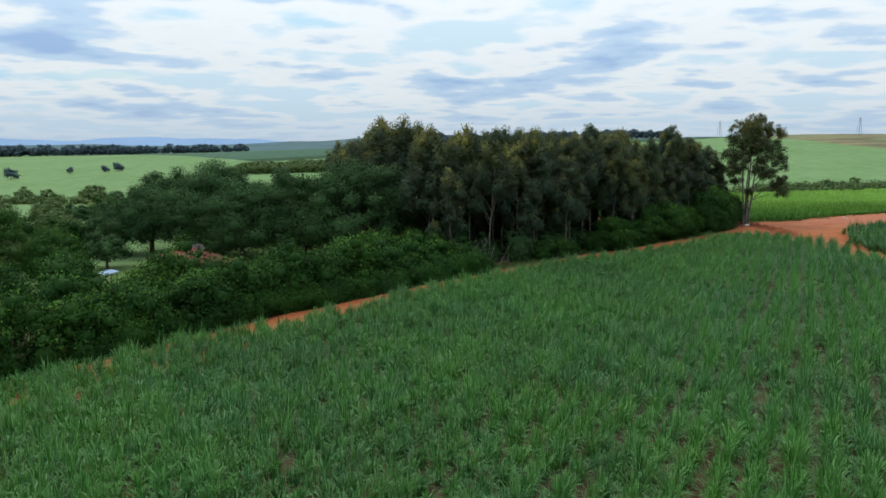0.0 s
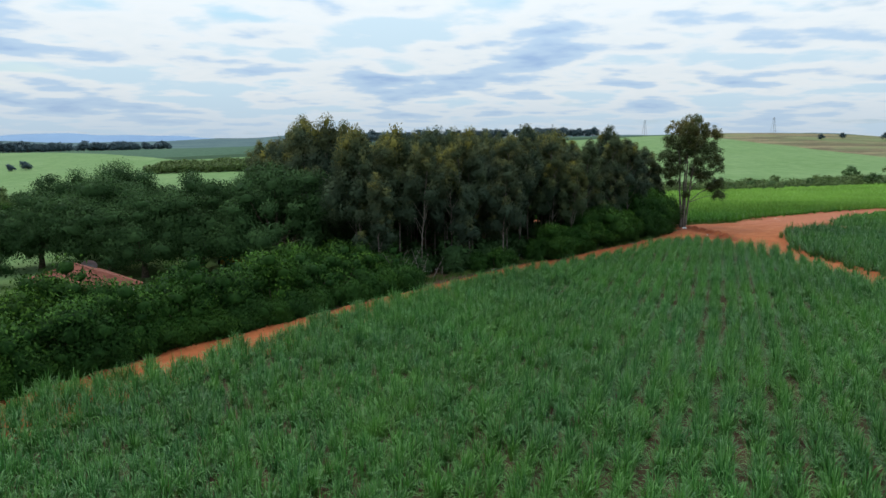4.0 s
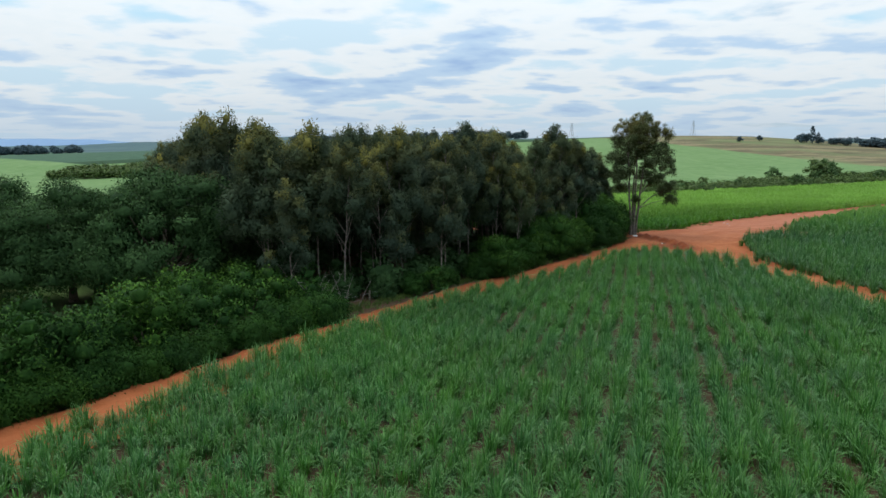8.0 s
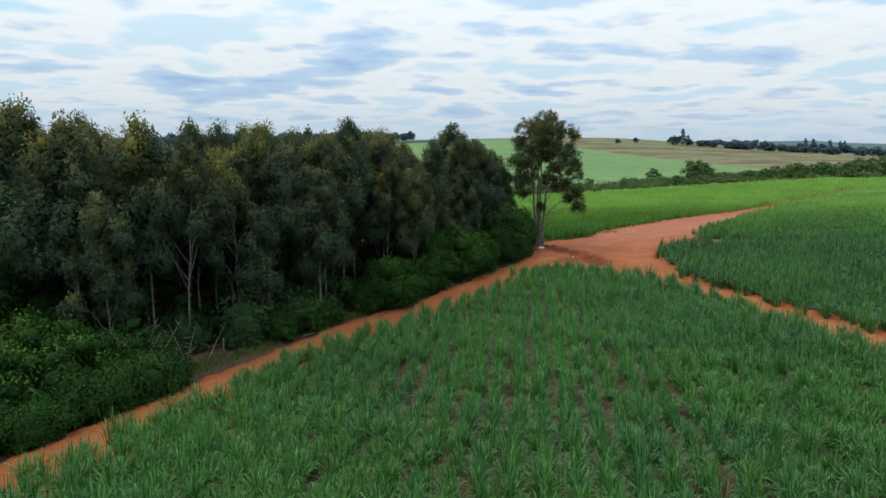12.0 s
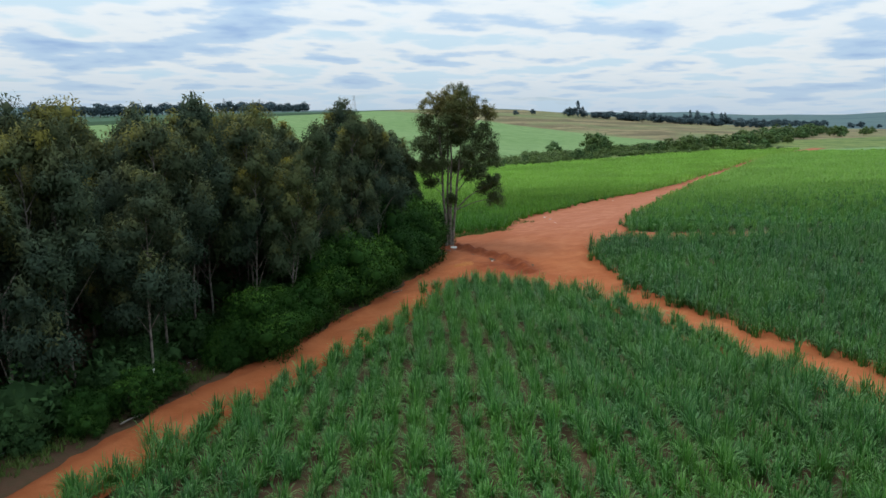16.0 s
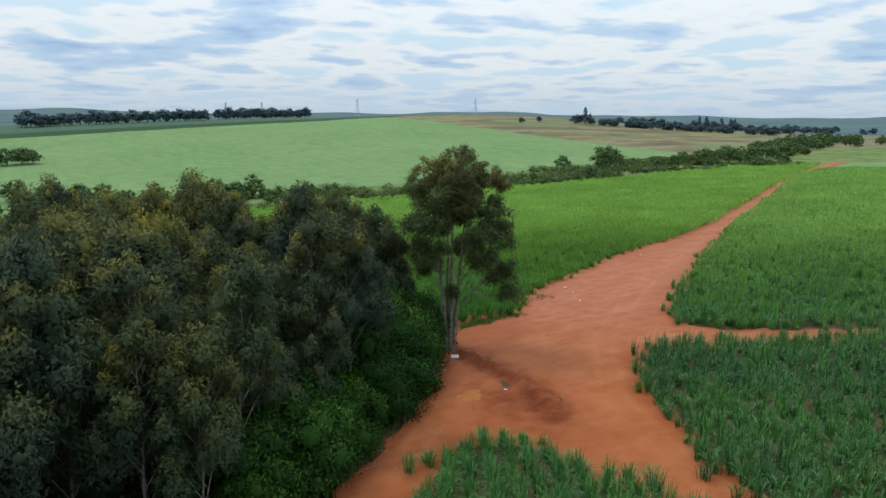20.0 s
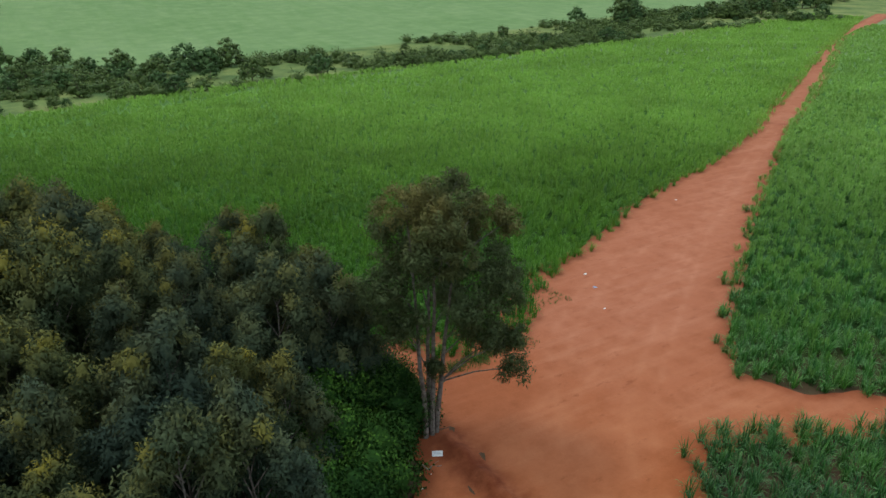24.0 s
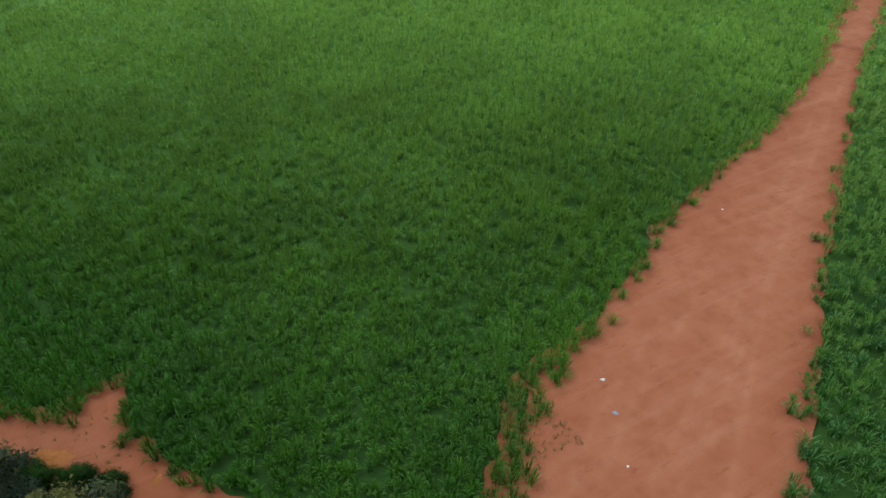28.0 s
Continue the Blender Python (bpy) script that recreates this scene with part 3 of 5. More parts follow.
def cane_field(name, poly, label, yaw, gap, step, leaves, height, wide, mat, seed, fade=0.04, thin=0.0, loose=0.12, simple=False, band=(-1e4, 1e4), arch=0.8):
    """Rows of arching cane tufts over a plan outline; thin: the tufts get fewer and larger past that many metres from the junction."""
    rng = np.random.default_rng(seed)
    p = np.array(poly, float)
    c, s = math.cos(radians(yaw)), math.sin(radians(yaw))
    along, across = p @ np.array([-s, c]), p @ np.array([c, s])
    A, B = np.meshgrid(np.arange(along.min(), along.max(), step), np.arange(across.min(), across.max(), gap))
    A, B = A.ravel(), B.ravel()
    A = A + rng.normal(0, step * 0.3, A.shape)
    B = B + rng.normal(0, gap * loose, B.shape) + 0.9 * np.sin(A * 0.03)
    x, y = B * c - A * s, B * s + A * c
    e = 0.4
    prob = np.ones(x.shape)
    if thin:
        prob = np.clip(thin / np.maximum(np.hypot(x - 75, y - 130), 1), 0.13, 1)
    wob = 0.25 * np.sin(x * 0.7 + y * 1.1) + 0.2 * np.sin(x * 1.9 - y * 0.8)
    k = inside(x + wob + rng.normal(0, e, x.shape), y - wob + rng.normal(0, e, y.shape), poly) & (rng.random(x.shape) > fade) & (rng.random(x.shape) < prob)
    along_v = uv_of(x, y)[1] + 30 * (2 * rng.random(x.shape) - 1)
    k &= (along_v >= band[0]) & (along_v < band[1])
    for (x1, y1), (x2, y2) in zip(TRACK_GAP, TRACK_GAP[1:]):
        f = np.clip(((x - x1) * (x2 - x1) + (y - y1) * (y2 - y1)) / ((x2 - x1) ** 2 + (y2 - y1) ** 2), 0, 1)
        k &= np.hypot(x - x1 - f * (x2 - x1), y - y1 - f * (y2 - y1)) > 1.7
    x, y, prob = x[k], y[k], prob[k]
    n = len(x)
    tone = 0.95 + 0.16 * np.sin(x * 0.11 + 2 * np.sin(y * 0.07)) * np.sin(y * 0.13 + 1) + 0.1 * np.sin(x * 0.9 + 1.7 * np.sin(y * 0.6)) + rng.normal(0, 0.12, n)
    size = np.repeat(np.clip(tone, 0.6, 1.4), leaves) * height
    X, Y = np.repeat(x, leaves), np.repeat(y, leaves)
    big = np.repeat(prob ** -0.5, leaves)
    m = n * leaves
    X = X + rng.normal(0, 0.14, m) * big; Y = Y + rng.normal(0, 0.14, m) * big
    Z = ground_z(X, Y)
    az = rng.random(m) * 2 * math.pi
    dx, dy = np.cos(az), np.sin(az)
    sx, sy = -dy, dx
    w = wide * (0.7 + 0.6 * rng.random(m)) / 2 * big
    if simple:
        lean = rng.random(m) ** 0.8
        z0, z1 = size * 0.10, size * (0.86 + 0.2 * rng.random(m) - 0.16 * lean)
        r0, r1, r2 = size * 0.03, size * (0.04 + 0.26 * lean), size * (0.10 + 0.55 * lean) * np.minimum(big, 1.3)
        z2 = size * (1.22 - 0.72 * lean ** 1.5 + 0.09 * rng.normal(size=m))
        V = np.empty((m, 4, 3), np.float32)
        for j, (r, z, ww) in enumerate(((r0, z0, 0.0), (r1, z1, 1.3), (r2, z2, 0.0), (r1, z1, -1.3))):
            V[:, j, 0] = X + dx * r + sx * w * ww
            V[:, j, 1] = Y + dy * r + sy * w * ww
            V[:, j, 2] = Z + z
        ob = part(name, mesh_arrays(name, V.reshape(-1, 3), np.arange(m * 4).reshape(m, 4), None, mat), None)
        tagged(ob, label, "sugar cane", kind="stuff")
        return n
    # blades rise from the stool, arch outward and droop
    lean = 0.06 + 0.92 * rng.random(m) ** arch
    long = 0.85 + 0.35 * rng.random(m)
    V = np.empty((m, 7, 3), np.float32)
    tips = np.zeros((m, 7), np.float32)
    for j, (f, ww) in enumerate(((0.0, -0.7), (0.0, 0.7), (0.5, 1.0), (0.5, -1.0), (0.8, 0.75), (0.8, -0.75), (1.0, 0.0))):
        r = size * long * (0.04 + 0.66 * lean * f ** 1.5)
        V[:, j, 0] = X + dx * r + sx * w * ww
        V[:, j, 1] = Y + dy * r + sy * w * ww
        V[:, j, 2] = Z + size * long * ((1.22 - 0.15 * lean) * f - 0.72 * lean * f ** 2.8)
        tips[:, j] = max(f - 0.3, 0.0) / 0.7
    b = np.arange(m)[:, None] * 7
    me = mesh_arrays(name, V.reshape(-1, 3), np.concatenate([b + np.array([0, 1, 2, 3]), b + np.array([3, 2, 4, 5])]), b + np.array([5, 4, 6]), mat)
    me.attributes.new("tip", "FLOAT", "POINT").data.foreach_set("value", tips.ravel())
    own = np.clip(0.5 + 0.22 * np.sin(x * 0.21 + 1.5 * np.sin(y * 0.17)) + rng.normal(0, 0.24, n), 0, 1)
    me.attributes.new("stool", "FLOAT", "POINT").data.foreach_set("value", np.repeat(own, leaves * 7).astype(np.float32))
    tagged(part(name, me, None), label, "sugar cane", kind="stuff")
    return n


FIELD_A = [(-47.5, 27.5), (-31, 46.2), (-21, 56.2), (-14.3, 61.2), (-6.8, 69.8), (4.2, 81.3), (14.3, 90.3), (24.4, 96.9), (39.4, 107.4), (48.5, 115.6), (53, 116.3), (55, 114), (55.8, 110), (57.5, 103), (57.7, 97), (56.8, 88), (55.9, 80), (54.9, 66), (30, 24), (12, 12), (-16, 12)]
FIELD_B = [(75, 122.6), (72, 120), (69, 116), (66.3, 111), (64.1, 107), (62.4, 103), (61.3, 95), (60.6, 88), (60.1, 80), (59, 62), (118, 62), (135, 96.8), (106.4, 111.5), (88, 120), (79, 124.4)]
FIELD_R = [(86.3, 128.5), (89, 132), (94, 136.3), (100, 140.5), (108, 145.5), (119, 153.5), (135, 163.5), (162, 181), (231, 221), (300, 262), (349, 290), (420, 322), (470, 290), (250, 80), (160, 86), (105, 114.9), (95, 120.7), (89.4, 124.9)]
FIELD_L = [(67, 143.6), (74, 143.6), (77.5, 146.2), (84.6, 154.2), (92.5, 156.6), (97, 160), (103.6, 162), (108.6, 166.3), (123.4, 172), (142.5, 178.2), (167, 190), (207, 212), (305, 267), (410, 323), (470, 355), (460, 384), (370, 356), (272, 340), (148, 335), (82, 336), (15, 322), (-40, 290), (-40, 232), (8, 198), (36, 180.5), (42.5, 174.8), (47.2, 171.2), (50.2, 174.2), (52, 173.8), (51.2, 169.5), (53, 163.5), (57, 158)]
cane_field("sugar_cane_field", FIELD_A, "young green sugar cane in rows on red soil", -29, 1.5, 0.58, 54, 1.55, 0.042, M_CANE, 11, 0.04, 0.0, 0.14, arch=0.6)
cane_field("sugar_cane_plot", FIELD_B, "bushy green sugar cane beside the dirt road", -29, 1.5, 0.62, 34, 1.65, 0.056, M_CANE_PLOT, 12, 0.03, 0.0, 0.2, arch=0.62)
cane_field("sugar_cane_slope", FIELD_R, "tall bright green sugar cane on a gentle slope", -58, 1.5, 0.55, 14, 1.45, 0.09, M_CANE_R, 13, 0.02, 55.0, 0.28, True, (30, 1e4))
cane_field("sugar_cane_corner", FIELD_R, "bushy star-shaped sugar cane at the corner of the junction", -58, 1.4, 0.75, 30, 1.5, 0.062, M_CANE, 16, 0.03, 0.0, 0.25, False, (-1e4, 30), 0.6)
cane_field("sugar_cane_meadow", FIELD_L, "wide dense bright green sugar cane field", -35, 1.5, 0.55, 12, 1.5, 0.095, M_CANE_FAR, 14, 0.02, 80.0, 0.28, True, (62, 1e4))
cane_field("sugar_cane_headland", FIELD_L, "bushy green sugar cane at the head of the wide field", -50, 1.25, 0.7, 30, 1.4, 0.065, M_CANE_HEAD, 15, 0.03, 0.0, 0.3, False, (-1e4, 62), 0.6)


# ---- trees ----
def ico(sub):
    bm = bmesh.new()
    bmesh.ops.create_icosphere(bm, subdivisions=sub, radius=1.0)
    v, f = np.array([p.co[:] for p in bm.verts]), np.array([[p.index for p in q.verts] for q in bm.faces])
    bm.free()
    return v, f


BALL = ico(1)


def crown_mesh(rng, blobs, per, length, width, hang, mat, core=0.5, flat=0.85, loose=0.15, fresh_lit=0.0):
    """Leafy puffs (x, y, z, radius[, young[, plume x, y, z, half height, radius]]): leaves lie on each puff's skin like
    thatch, some stick out; a heart of shaded foliage fills it. young: tint of new growth and of painted top light.
    """
    P, D, O, V, F, NV, Y, YC = [], [], [], [], [], [], [], []
    young = [b[4] if len(b) > 4 else 0.0 for b in blobs]
    plumes = [b[5:10] if len(b) > 5 else None for b in blobs]
    blobs = [b[:4] for b in blobs]
    B = np.array(blobs)
    heart = np.array([B[:, 0].mean(), B[:, 1].mean(), np.quantile(B[:, 2], 0.3)])
    size = max(np.ptp(B[:, 0]), np.ptp(B[:, 2]), 1.0) / 2
    bv, bf = BALL
    for i, (x, y, z, r) in enumerate(blobs):
        k = max(int(per * r ** 2), 4)
        d = unit(rng.normal(size=(k, 3)) + np.array([0, 0, 0.25]))
        out = 0.42 + 0.70 * rng.random(k) ** 0.75
        out[rng.random(k) < loose] *= 1.22
        squash = np.array([1, 1, flat]) * (0.72 + 0.56 * rng.random(3))
        c = np.array([x, y, z])
        P.append(c + d * (r * out)[:, None] * squash)
        if plumes[i]:
            px, py, pz, ph, pr = plumes[i]
            O.append(d * 0.4 + (P[-1] - np.array([px, py, pz])) / np.array([pr, pr, ph]) + rng.normal(size=(k, 3)) * 0.1)
        else:
            O.append(d + (c + d * r - heart) / size * 0.35 + rng.normal(size=(k, 3)) * 0.12)
        # upward outer leaves paler: new growth, with light from above coloured in
        Y.append(np.repeat(np.maximum(young[i], fresh_lit * np.clip(d[:, 2] * 1.1 + 0.15, 0, 1) * np.clip((out - 0.6) / 0.4, 0, 1) * (rng.random(k) < 0.7)), 3)); YC.append(np.full(len(bv), young[i]))
        D.append(rng.normal(size=(k, 3)) * 0.95 + d * 0.15 + np.array([0, 0, hang]))
        if core:
            lump = core * (0.6 + 0.7 * rng.random((len(bv), 1)))
            V.append(c + bv * r * lump * squash)
            NV.append(bv + (bv * r + c - heart) / size * 0.35)
            F.append(bf + len(bv) * i)
    P, D, O = np.concatenate(P), unit(np.concatenate(D)), unit(np.concatenate(O))
    n = len(P)
    L, W = (length * (0.7 + 0.6 * rng.random(n)))[:, None], (width * (0.7 + 0.6 * rng.random(n)))[:, None]
    S = unit(np.cross(O + rng.normal(size=(n, 3)) * 0.45, D))
    N = np.cross(D, S)
    S = np.where((N * O).sum(1, keepdims=True) > 0, -S, S)
    tip = P + D * L
    tip[:, 2] -= 0.25 * L[:, 0]
    LV = np.stack([P + S * W / 2, tip, P - S * W / 2], 1).reshape(-1, 3)
    T = np.arange(n * 3).reshape(n, 3)
    normals = np.repeat(unit(O - np.cross(D, S) * 0.2), 3, 0)
    if core:
        T = np.concatenate([T, np.concatenate(F) + n * 3])
        LV = np.concatenate([LV] + V)
        normals = np.concatenate([normals, unit(np.concatenate(NV))])
    me = mesh_arrays("crown", LV, None, T, mat, True)
    me.normals_split_custom_set_from_vertices(normals.astype(np.float32))
    if max(young) > 0 or fresh_lit:
        at = me.attributes.new("young", "FLOAT", "POINT")
        at.data.foreach_set("value", np.concatenate(Y + (YC if core else [])).astype(np.float32))
    return me


def tree_thing(name, label, category, trunk, crown, bark, group=""):
    ob = new(name)
    tagged(ob, label, category, group)
    tv, tq = trunk
    part("trunk", mesh_arrays("trunk", tv, tq, None, bark, True), None, ob)
    part("crown", crown, None, ob)
    return ob


def eucalypt(seed, height=16.0, spread=2.2, bare=0.38, mat=None, per=340, length=0.27, width=0.125, head=1.35, name="eucalyptus_tree",
             label="slender plantation eucalyptus with pale trunk and drooping olive leaves", group="eucalyptus grove"):
    rng = np.random.default_rng(seed)
    runs, blobs = [], []
    lean = rng.normal(0, 0.03, 2)
    n = 7
    pts = [(lean[0] * height * (i / n) ** 1.4 + rng.normal(0, 0.06), lean[1] * height * (i / n) ** 1.4 + rng.normal(0, 0.06), height * 0.97 * i / n) for i in range(n + 1)]
    runs.append((pts, [0.098 * (1 - 0.85 * i / n) + 0.012 for i in range(n + 1)]))
    top = (pts[-1][0], pts[-1][1])
    # rounded leafy heads on rising limbs, each a cluster of puffs round its own middle; the leader ends in a small one
    k = 15
    for i in range(k):
        g = i / (k - 1)
        az = 2.4 * i + rng.normal(0, 0.5)
        f = bare + (0.93 - bare) * g
        reach = spread * (0.95 - 0.72 * g ** 1.8) * (0.55 + 0.6 * rng.random()) if i < k - 1 else 0.1
        x0, y0 = lean[0] * height * f ** 1.4, lean[1] * height * f ** 1.4
        x, y = x0 + math.cos(az) * reach, y0 + math.sin(az) * reach
        z = height * f + 0.25 * reach
        r = head * (1.08 - 0.30 * g) * (0.75 + 0.5 * rng.random())
        runs.append(([(x0, y0, max(z - 0.8 * reach - 0.8, 1.0)), (x0 + (x - x0) * 0.55, y0 + (y - y0) * 0.55, z - 0.5), (x, y, z + 0.4 * r)], [0.045, 0.03, 0.008]))
        gold = min(max(0.0, g - 0.30) * 1.9, 1.0) * (0.35 + 0.65 * rng.random())
        ring = (x, y, z - 0.25 * r, 1.5 * r, 1.2 * r)
        blobs.append((x, y, z, r * 0.80, 0.4 * gold, *ring))
        # top puff: golden tips, and at least a pale tint standing for overhead light
        blobs.append((x + rng.normal(0, 0.2 * r), y + rng.normal(0, 0.2 * r), z + 0.75 * r, r * 0.62, max(gold, 0.15 + 0.3 * rng.random()), *ring))
        for q in range(3):
            w = az + 2.1 * q + rng.normal(0, 0.4)
            blobs.append((x + math.cos(w) * 0.62 * r, y + math.sin(w) * 0.62 * r, z + (-0.35 + 0.5 * rng.random()) * r, r * (0.42 + 0.16 * rng.random()), 0.3 * gold, *ring))
    crown = crown_mesh(rng, blobs, per, length, width, -0.35, mat or M_EUC, 0.45, 1.15, 0.12)
    return tree_thing(name, label, "tree", tubes(runs, 6), crown, M_BARK_PALE, group)


def broadleaf(seed, height=9.0, spread=5.0, low=0.3, mat=None, per=42, length=0.36, width=0.20, name="broadleaf_tree", label="broad dark green shade tree with dense rounded crown",
              category="tree", group="", count=34, bark=None, clump=1.5, core=0.62, flat=0.68, fresh_lit=0.0):
    rng = np.random.default_rng(seed)
    runs, blobs = [], []
    runs.append(([(0, 0, -0.2), (0.05, 0.02, height * low * 0.6), (0.1, 0, height * low * 1.3)], [0.045 * height, 0.032 * height, 0.024 * height]))
    for i in range(count):
        az = 6.283 * (i * 0.618) + rng.normal(0, 0.25)
        f = (i + 0.5) / count
        el = math.asin(1 - f * 1.12) if f < 0.95 else -0.05
        rr = 0.52 + 0.52 * rng.random()
        x, y = math.cos(az) * math.cos(el) * spread * rr, math.sin(az) * math.cos(el) * spread * rr
        z = height * low + (height * (1 - low)) * (0.12 + 0.80 * max(math.sin(el), -0.12) * rr)
        r = clump * (0.7 + 0.6 * rng.random())
        blobs.append((x, y, z, r))
        if i % 4 == 0:
            runs.append(([(0.08, 0, height * low), (x * 0.45, y * 0.45, height * low * 0.6 + z * 0.45), (x * 0.9, y * 0.9, z)], [0.02 * height, 0.012 * height, 0.004 * height]))
    crown = crown_mesh(rng, blobs, per, length, width, -0.15, mat or M_MANGO, core, flat, fresh_lit=fresh_lit)
    return tree_thing(name, label, category, tubes(runs, 6), crown, bark or M_BARK, group)


def place(ob, x, y, turn=0.0, scale=1.0, sink=0.05):
    m = Matrix.LocRotScale((x, y, gz(x, y) - sink), Euler((0, 0, turn)), None)
    ob.matrix_basis = m @ Matrix.Diagonal((scale, scale, scale, 1))
    return ob


def scatter(kinds, spots, rng, lo=0.85, hi=1.15):
    """First the originals, then copies, at the spots (x, y[, scale])."""
    for i, (x, y, *s) in enumerate(spots):
        k = kinds[i] if i < len(kinds) else kinds[int(rng.integers(len(kinds)))]
        sc = (s[0] if s else 1.0) * (lo + (hi - lo) * rng.random())
        ob = k if i < len(kinds) else copy_thing(k, Matrix.Identity(4))
        ob.scale = (1, 1, 1)
        place(ob, x, y, rng.random() * 6.28, sc)


# the lone tall eucalyptus at the junction
def corner_tree():
    rng = np.random.default_rng(5)
    ob = new("tall_eucalyptus")
    tagged(ob, "tall many-stemmed eucalyptus with pale trunks standing at the road junction", "tree")
    ru, rv = np.array([0.878, -0.479]), np.array([0.479, 0.878])   # across and along the road's end
    stems = [((0.0, 0.0), (0.25, 0.2), 19.0), ((0.5, 0.2), (1.5, -0.8), 17.6), ((-0.55, -0.1), (-1.5, 0.9), 17.8), ((-0.1, 0.55), (0.6, 1.9), 16.6)]
    for (x0, y0), (x1, y1), h in stems:
        n = 8
        runs = [([(x0 + (x1 - x0) * (i / n) ** 1.2 + rng.normal(0, 0.05), y0 + (y1 - y0) * (i / n) ** 1.2 + rng.normal(0, 0.05), -0.2 + h * i / n) for i in range(n + 1)],
                 [0.22 * (1 - 0.86 * i / n) + 0.02 for i in range(n + 1)])]
        part("trunk", mesh_arrays("trunk", *tubes(runs, 8), None, M_BARK_PALE, True), None, ob, "pale smooth trunk")
    # leafy boughs: across, along, height, half width, half height
    boughs = [(-2.0, 0.4, 18.4, 2.1, 1.5), (0.9, -0.3, 19.2, 2.2, 1.4), (3.0, 1.4, 18.0, 1.7, 1.3), (-0.4, 2.6, 17.8, 1.8, 1.4), (0.8, -2.6, 18.0, 1.7, 1.3), (5.0, 0.5, 17.3, 0.95, 0.8), (-2.6, 1.2, 15.6, 1.9, 1.6), (0.6, -2.4, 16.0, 2.0, 1.6), (2.0, 2.6, 15.4, 2.0, 1.6),
              (4.2, -1.0, 14.2, 1.9, 1.6), (-3.2, -1.4, 13.2, 1.7, 1.4), (0.2, 0.5, 14.2, 2.2, 1.5), (5.3, 1.4, 12.0, 1.5, 1.4), (2.6, -2.8, 12.4, 1.9, 1.4), (-1.6, 3.2, 12.8, 1.9, 1.5), (-3.4, 0.8, 10.4, 1.6, 1.3),
              (-2.0, -2.2, 10.6, 1.5, 1.2), (3.6, -0.6, 9.8, 1.8, 1.3), (1.4, 2.9, 10.2, 1.6, 1.2), (5.6, 0.2, 8.3, 1.3, 1.2), (6.2, -0.5, 6.6, 0.95, 1.1), (4.4, 1.2, 7.6, 1.1, 0.8), (-2.6, 2.2, 8.0, 1.1, 0.8), (0.3, -0.3, 6.2, 0.55, 0.5)]
    blobs = []
    for across, along, z, hw, hh in boughs:
        z, hw, hh = z * 1.045, hw * 1.22, hh * 1.18
        c = ru * across + rv * along
        (x0, y0), (x1, y1), h = min(stems, key=lambda q: (q[1][0] - c[0]) ** 2 + (q[1][1] - c[1]) ** 2)
        reach = math.hypot(*c)
        f = max(min((z - 0.55 * reach - 0.8) / h, 0.9), 0.28)
        bx, by, bz = x0 + (x1 - x0) * f ** 1.2, y0 + (y1 - y0) * f ** 1.2, h * f
        run = [([(bx, by, bz), (bx + (c[0] - bx) * 0.45, by + (c[1] - by) * 0.45, bz + (z - bz) * 0.6), (c[0], c[1], z)], [0.085, 0.055, 0.025])]
        for i in range(int(8.5 * hw * hh) + 5):
            d = unit(rng.normal(size=(1, 3)))[0] * (0.35 + 0.65 * rng.random()) * np.array([hw, hw, hh])
            t = (c[0] + d[0], c[1] + d[1], z + d[2])
            blobs.append((*t, 0.36 + 0.3 * rng.random(), max(0.0, (z - 15) / 5) * 0.8))
            if i % 3 == 0:
                run.append(([(c[0] * 0.9 + bx * 0.1, c[1] * 0.9 + by * 0.1, z - 0.2), (c[0] + d[0] * 0.6, c[1] + d[1] * 0.6, z + d[2] * 0.5), t], [0.025, 0.016, 0.006]))
        limb = part("limb", mesh_arrays("limb", *tubes(run[:1], 5), None, M_BARK_PALE, True), None, ob)
        for twig in run[1::2]:
            part("twig", mesh_arrays("twig", *tubes([twig], 4), None, M_BARK_PALE, True), None, limb)
    part("crown", crown_mesh(rng, blobs, 330, 0.23, 0.10, -0.45, M_HERO, 0.3, 0.95), None, ob)
    place(ob, 60.3, 135.2)


corner_tree()


GROVE_EDGE = [(6, 92.8), (21.2, 104.2), (35.2, 114.2), (46, 125), (51, 137), (50, 150), (42, 165), (30, 175), (0, 195), (-26, 211), (-30, 180), (-17, 130), (-7, 106), (1, 94)]


def grove():
    rng = np.random.default_rng(21)
    kinds = [eucalypt(100 + i, 15.0 + 0.5 * i, 2.7 + 0.2 * (i % 3), 0.32 + 0.06 * (i % 3)) for i in range(8)]
    inner = [eucalypt(130 + i, 15.6 + 0.6 * i, 2.6, 0.40, None, 230, 0.29, 0.135, 1.5, "eucalyptus_tree", "tall eucalyptus crowded in the dark inner grove") for i in range(5)]
    spots, rest = [(56.6, 140.5, 1.0), (54.0, 138.5, 0.95), (53.0, 143.5, 1.05), (55.5, 146.0, 0.9), (51.0, 139.5, 1.0), (51.5, 147.0, 1.0), (41.0, 164.5, 0.85), (37.0, 168.5, 0.9), (44.8, 159.5, 0.85), (33.0, 171.0, 0.9)], []
    for a in np.arange(-40, 70, 4.25):
        for b in np.arange(90, 215, 4.25):
            x, y = a + rng.normal(0, 0.9), b + rng.normal(0, 0.9)
            if not inside(np.array([x]), np.array([y]), GROVE_EDGE)[0]:
                continue
            depth = -0.677 * (x - 60.3) + 0.736 * (y - 134.9)   # metres behind the roadside edge
            tall = 1 + 0.17 * min(max((8 - x) / 30, 0), 1)
            (spots if depth < 10.5 or x > 39 else rest).append((x, y, tall))
    scatter(kinds, spots, rng, 0.74, 1.12)
    scatter(inner, rest, rng, 0.80, 1.12)


grove()


